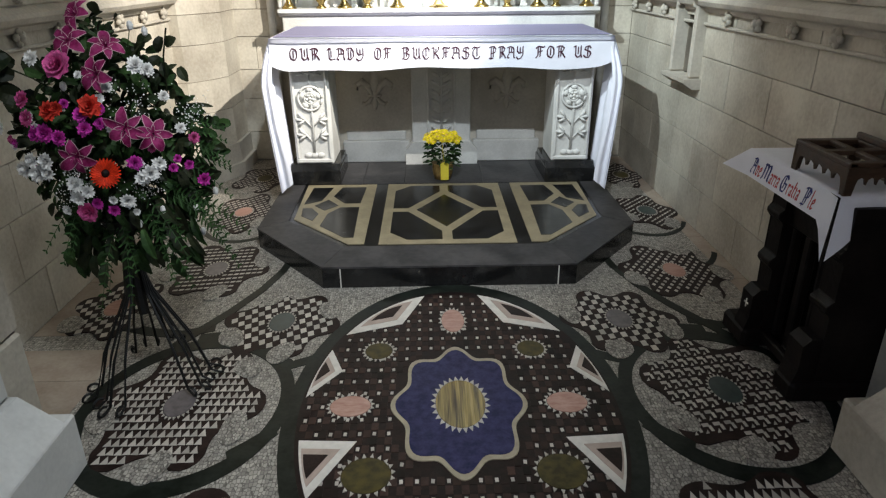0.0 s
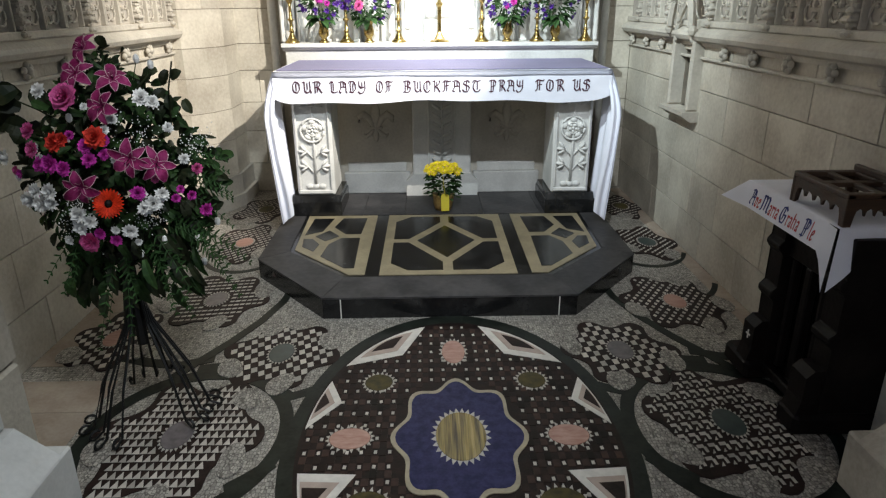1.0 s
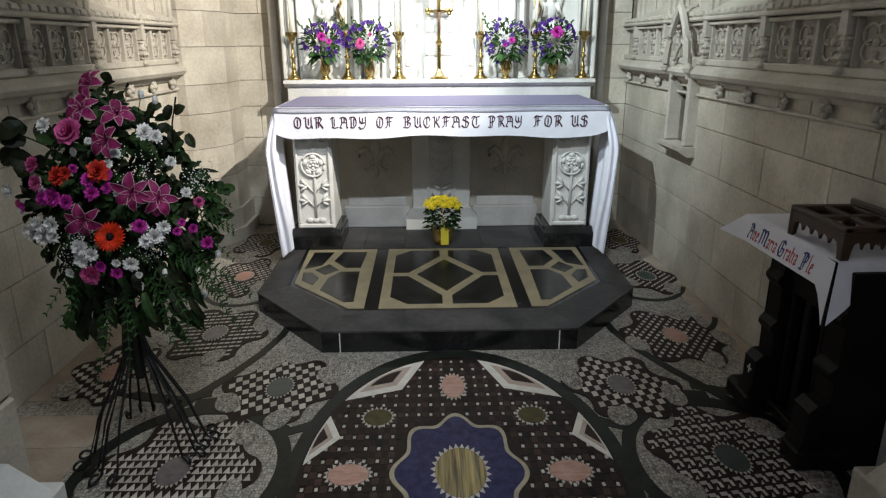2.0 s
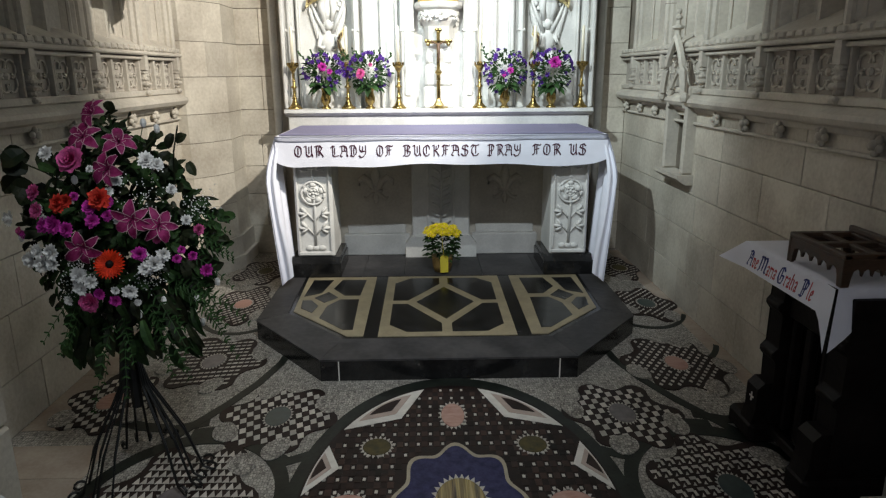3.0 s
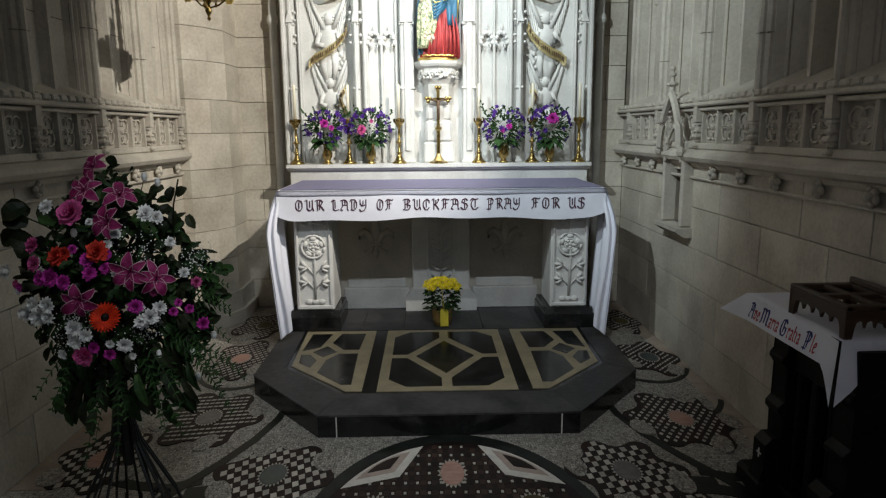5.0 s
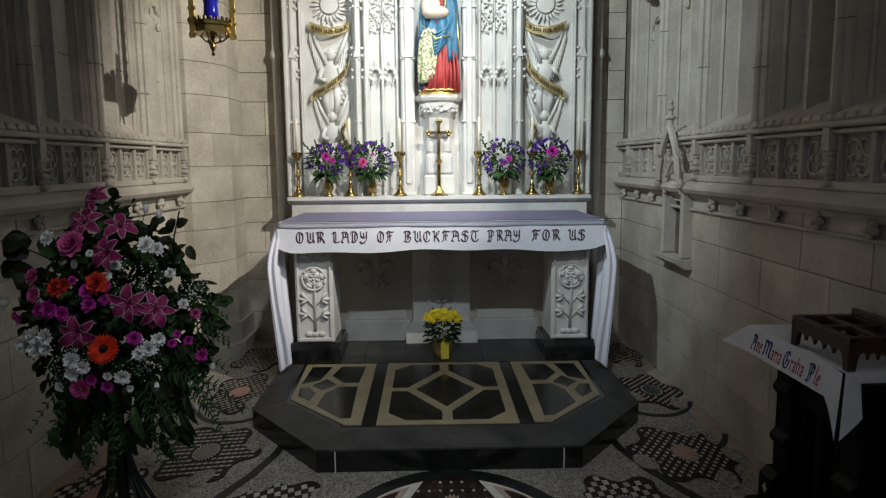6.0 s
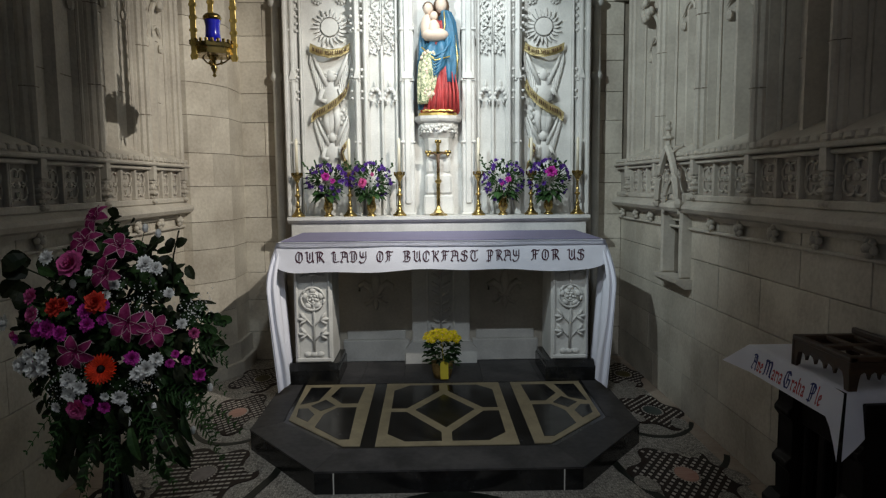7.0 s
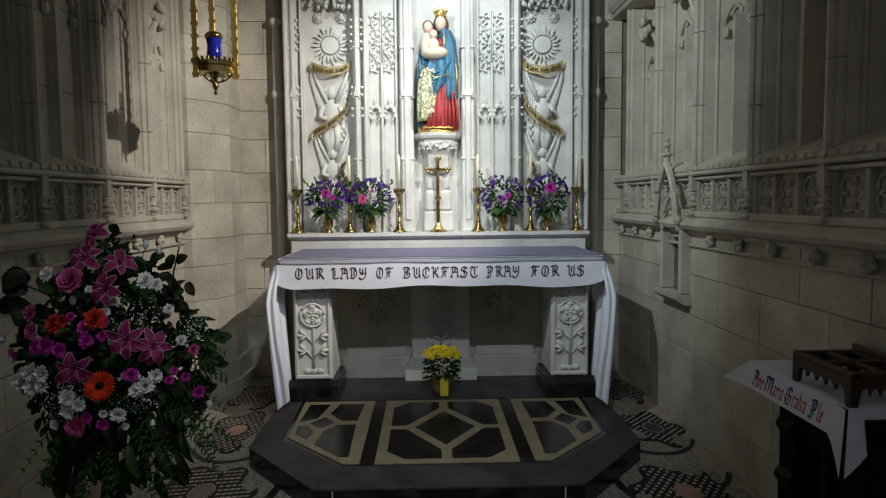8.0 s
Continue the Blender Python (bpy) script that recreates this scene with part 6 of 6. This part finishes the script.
# central field
field = flat("centre_field", ring_pts(0, 0, 0.628, 72), 0.0, 0.005, PURPLE, floor, "dark purple central field")
cells, darks = [], []
g = 0.054
rng = random.Random(9)
for i in range(-12, 13):
    for j in range(-12, 13):
        x, y = i * g, j * g
        r = math.hypot(x, y)
        if 0.27 < r < 0.60:
            q = 0.0066
            a = rng.uniform(-0.15, 0.15)
            cells.append([(x + q * math.cos(a + k * 1.571 + 0.785) * 1.3, y + q * math.sin(a + k * 1.571 + 0.785) * 1.3) for k in range(4)])
        if 0.27 < math.hypot(x + g / 2, y) < 0.60:
            darks.append([(x + 0.014, y - 0.013), (x + g - 0.014, y - 0.013), (x + g - 0.014, y + 0.013), (x + 0.014, y + 0.013)])
        if 0.27 < math.hypot(x, y + g / 2) < 0.60:
            darks.append([(x - 0.013, y + 0.014), (x + 0.013, y + 0.014), (x + 0.013, y + g - 0.014), (x - 0.013, y + g - 0.014)])
STRIP = material("brown_strip_stone", (0.032, 0.018, 0.014), 0.5, var=0.3, scale=20, bump=0.03, island=0.8, spec=0.14)
scatter("white_squares", cells, 0.0066, WHITE_T, field, "small white marble squares")
scatter("dark_strips", darks, 0.0062, STRIP, field, "woven dark strips")
med = flat("medallion_border", ring_pts(0, 0, 0.250, 96, 8, 0.022), 0.0, 0.0095, material("cream_border_marble", (0.34, 0.29, 0.20), 0.4, var=0.15, scale=20, bump=0.03), floor, "cream wavy border")
flat("medallion", ring_pts(0, 0, 0.232, 96, 8, 0.021), 0.0, 0.0115, LAPIS, floor, "lobed lapis-blue medallion")
bm = B()
prism(bm, [F(*p)[:2] for p in ring_pts(0.005, 0.0, 0.098, 40)], 0.0, 0.0135)
gem = part("gem_stone", bm, ONYX, floor, "round golden banded stone")
for k in range(28):
    t = 2 * math.pi * (k + 0.5) / 28
    a = Vector((math.cos(t), math.sin(t)))
    nn = Vector((-a.y, a.x))
    c = Vector((0.005, 0)) + a * 0.099
    bm = B()
    prism(bm, [F(*q)[:2] for q in (c - nn * 0.0095, c + a * 0.019, c + nn * 0.0095)], 0.0, 0.0132)
    part("tessera", bm, WHITE_T, floor)
for ang, m, rx, ry in ((90, PINK, 0.055, 0.070), (143, OLIVE, 0.060, 0.042), (37, OLIVE, 0.060, 0.042), (180, PINK, 0.080, 0.042), (0, PINK, 0.080, 0.042), (217, OLIVE, 0.085, 0.055), (-37, OLIVE, 0.085, 0.055)):
    r = 0.43
    cx, cy = r * math.cos(radians(ang)), r * math.sin(radians(ang))
    if ang in (217, -37):
        cx, cy = cx * 0.98, cy * 0.96
    o = flat("petal_stone", [(cx + rx * math.cos(t), cy + ry * math.sin(t)) for t in [2 * math.pi * k / 28 for k in range(28)]], 0.0, 0.0085, m, floor, "oval inlaid stone with white points")
    teeth(cx, cy, rx + 0.002, ry + 0.002, 20, 0.0125, o)


def frame_piece(p, inner):
    """White marble frame of three strips with a pink and a dark filling."""
    bm = B()
    prism(bm, [F(*q)[:2] for q in p], 0.0, 0.0072)
    o = part("white_frame", bm, WHITE_M, floor, "white marble corner frame with pink and dark inlay")
    c = sum((Vector(q) for q in p), Vector((0, 0))) / len(p)
    bm = B()
    prism(bm, [F(*(c + (Vector(q) - c) * 0.66))[:2] for q in p], 0.0, 0.0086)
    part("pink_inlay", bm, material("pale_pink_marble", (0.42, 0.33, 0.28), 0.4, var=0.1, scale=18, bump=0.03), o)
    bm = B()
    prism(bm, [F(*(c + (Vector(q) - c) * inner))[:2] for q in p], 0.0, 0.0100)
    part("dark_inlay", bm, DARK, o)


def curved(a0, a1, r, tip, n=8):
    """Outer edge on the circle from a0 to a1 degrees, running in to tip."""
    return [(r * math.cos(radians(a0 + (a1 - a0) * k / n)), r * math.sin(radians(a0 + (a1 - a0) * k / n))) for k in range(n + 1)] + [tip]


for s in (-1, 1):
    mir = lambda pts: [(s * x, y) for x, y in (pts if s > 0 else pts[::-1])]
    frame_piece(mir(curved(35, 77, 0.618, (0.245, 0.415))), 0.40)
    frame_piece(mir(curved(4, 26, 0.618, (0.490, 0.160))), 0.42)
    frame_piece(mir(curved(-31, -12, 0.612, (0.385, -0.135))), 0.42)


def rosette(u, v, ru, rv, lobes, ph, kind, disc, seed, rot=0.0, drops=()):
    """A lobed patterned flower of small cut stones round a disc."""
    rng = random.Random(seed)

    def edge(t):
        c = math.cos(lobes * t + ph)
        return 1.0 + 0.15 * math.copysign(abs(c) ** 0.7, c) + 0.04 * math.sin(2 * t + seed)

    def inside(x, y, m=1.0):
        a, c = x / ru, y / rv
        return math.hypot(a, c) < m * edge(math.atan2(c, a)) * 0.92 and math.hypot(x, y) > 0.075

    base = flat("rosette", [(u + ru * edge(t) * math.cos(t), v + rv * edge(t) * math.sin(t)) for t in [2 * math.pi * k / 64 for k in range(64)]], 0.0, 0.0045 + 0.0001 * seed, DARK, floor, "lobed rosette of dark porphyry and white marble pieces")
    cells = []
    g = {"check": 0.031, "tri": 0.030, "dots": 0.034, "weave": 0.032, "lattice": 0.046}[kind]
    n = int(0.45 / g)
    cr, sr = math.cos(rot), math.sin(rot)
    for i in range(-n, n + 1):
        for j in range(-n, n + 1):
            x0, y0 = i * g, j * g
            if kind == "check" and (i + j) % 2:
                continue
            x, y = cr * x0 - sr * y0, sr * x0 + cr * y0
            if not inside(x, y):
                continue
            if kind == "check":
                sh = [(-0.44, -0.44), (0.44, -0.44), (0.44, 0.44), (-0.44, 0.44)]
            elif kind == "tri":
                sh = [(-0.50, -0.45), (0.48, -0.45), (0.0, 0.47)]
            elif kind == "dots":
                sh = [(-0.24, -0.24), (0.24, -0.24), (0.24, 0.24), (-0.24, 0.24)]
            elif kind == "weave":
                sh = [(-0.45, -0.16), (0.30, -0.16), (0.45, 0.16), (-0.30, 0.16)]
            else:
                for dx, dy, w, h in ((0, 0.30, 0.30, 0.13), (0.30, 0, 0.13, 0.22)):
                    q = [(x0 + g * (dx + a * w), y0 + g * (dy + c * h)) for a, c in ((-1, -1), (1, -1), (1, 1), (-1, 1))]
                    cells.append([(u + cr * a - sr * c, v + sr * a + cr * c) for a, c in q])
                sh = [(-0.42, -0.38), (-0.10, -0.38), (-0.10, -0.06)]
            q = [(x0 + g * a * rng.uniform(0.9, 1.05), y0 + g * c * rng.uniform(0.9, 1.05)) for a, c in sh]
            cells.append([(u + cr * a - sr * c, v + sr * a + cr * c) for a, c in q])
    scatter("inlay_pieces", cells, 0.0062 + 0.00005 * seed, WHITE_T, base, "cut white marble pieces")
    for k, deg in enumerate(drops):
        t = radians(deg)
        a, c = u + ru * 1.0 * math.cos(t), v + rv * 1.0 * math.sin(t)

        def drop(grow, a=a, c=c, t=t):
            pts = []
            for q in range(28):
                e = 2 * math.pi * q / 28
                r = grow * 0.052 * (1.0 + 0.55 * max(0.0, math.cos(e - 0.9)) ** 3)
                x, y = -r * math.cos(e) * 0.92, r * math.sin(e)
                pts.append((a + x * math.cos(t) - y * math.sin(t), c + x * math.sin(t) + y * math.cos(t)))
            return pts[::-1]

        flat("drop", drop(1.0), 0.0, 0.0079 + 0.0001 * k, BED, base, "drop-shaped patch of pale tesserae")
    if disc:
        o = flat("disc_stone", [(u + 0.058 * math.cos(t), v + 0.058 * math.sin(t)) for t in [2 * math.pi * k / 28 for k in range(28)]], 0.0, 0.0085, disc, base, "round stone disc ringed with white points")
        teeth(u, v, 0.060, 0.060, 24, 0.010, o)


rosette(-1.114, 0.030, 0.290, 0.245, 6, 0.3, "tri", GREYP, 1, 0.0, (192, 273, 332, 40))
rosette(-0.837, 0.442, 0.245, 0.192, 6, 0.8, "check", TEAL, 2, 0.35, (205, 280, 20, 110))
rosette(-1.342, 0.853, 0.265, 0.212, 6, 0.2, "weave", GREYP, 3, 0.1, (15, 285, 190))
rosette(-1.716, 0.560, 0.200, 0.185, 6, 0.9, "check", PINK, 4, 0.3, (215, 330))
rosette(-1.430, 1.47, 0.200, 0.230, 5, 0.1, "weave", PINK, 5, 0.6, (200, 320))
rosette(-1.460, 1.99, 0.220, 0.210, 5, 0.5, "weave", OLIVE, 6, 0.6, (250,))
rosette(1.093, 0.040, 0.288, 0.245, 6, 2.0, "lattice", TEAL, 7, 0.1, (206, 259, 337, 32))
rosette(0.818, 0.425, 0.245, 0.190, 6, 0.4, "check", GREYP, 8, 0.15, (250, 335, 165))
rosette(1.282, 0.775, 0.265, 0.215, 6, 0.6, "dots", PINK, 9, 0.75, (195, 290, 350, 60))
rosette(1.435, 1.41, 0.180, 0.200, 5, 0.3, "weave", TEAL, 10, 0.6, (200, 300))
rosette(1.490, 1.97, 0.150, 0.190, 5, 0.3, "weave", OLIVE, 11, 0.4, (250,))
rosette(1.56, 0.46, 0.075, 0.10, 4, 0.3, "dots", None, 12)
rosette(-0.93, -0.45, 0.25, 0.16, 5, 0.3, "dots", PINK, 13)
rosette(0.95, -0.42, 0.27, 0.15, 5, 0.6, "tri", PINK, 14)

# ---------------------------------------------------------------- stones of the walls
ashlar(wall_right, "x", RX, RX + 0.05, 2.0, YB, 0.0, 1.345, 0.50, (NICHE[0] - 0.02, NICHE[1] + 0.02, NICHE[2] - 0.01, 1.3), 1)
ashlar(wall_left, "x", LX, LX - 0.05, 2.0, 5.14, 0.0, 1.345, 0.50, None, 2)
ashlar(wall_back, "y", YB, YB + 0.05, -1.72, -1.36, 0.0, 4.2, 0.34, None, 3)
ashlar(wall_back, "y", YB, YB + 0.05, 1.30, RX, 0.0, 4.2, 0.26, None, 5)
ashlar(wall_back, "y", YB, YB + 0.05, -1.36, 1.30, 0.0, 1.04, 0.42, None, 6)
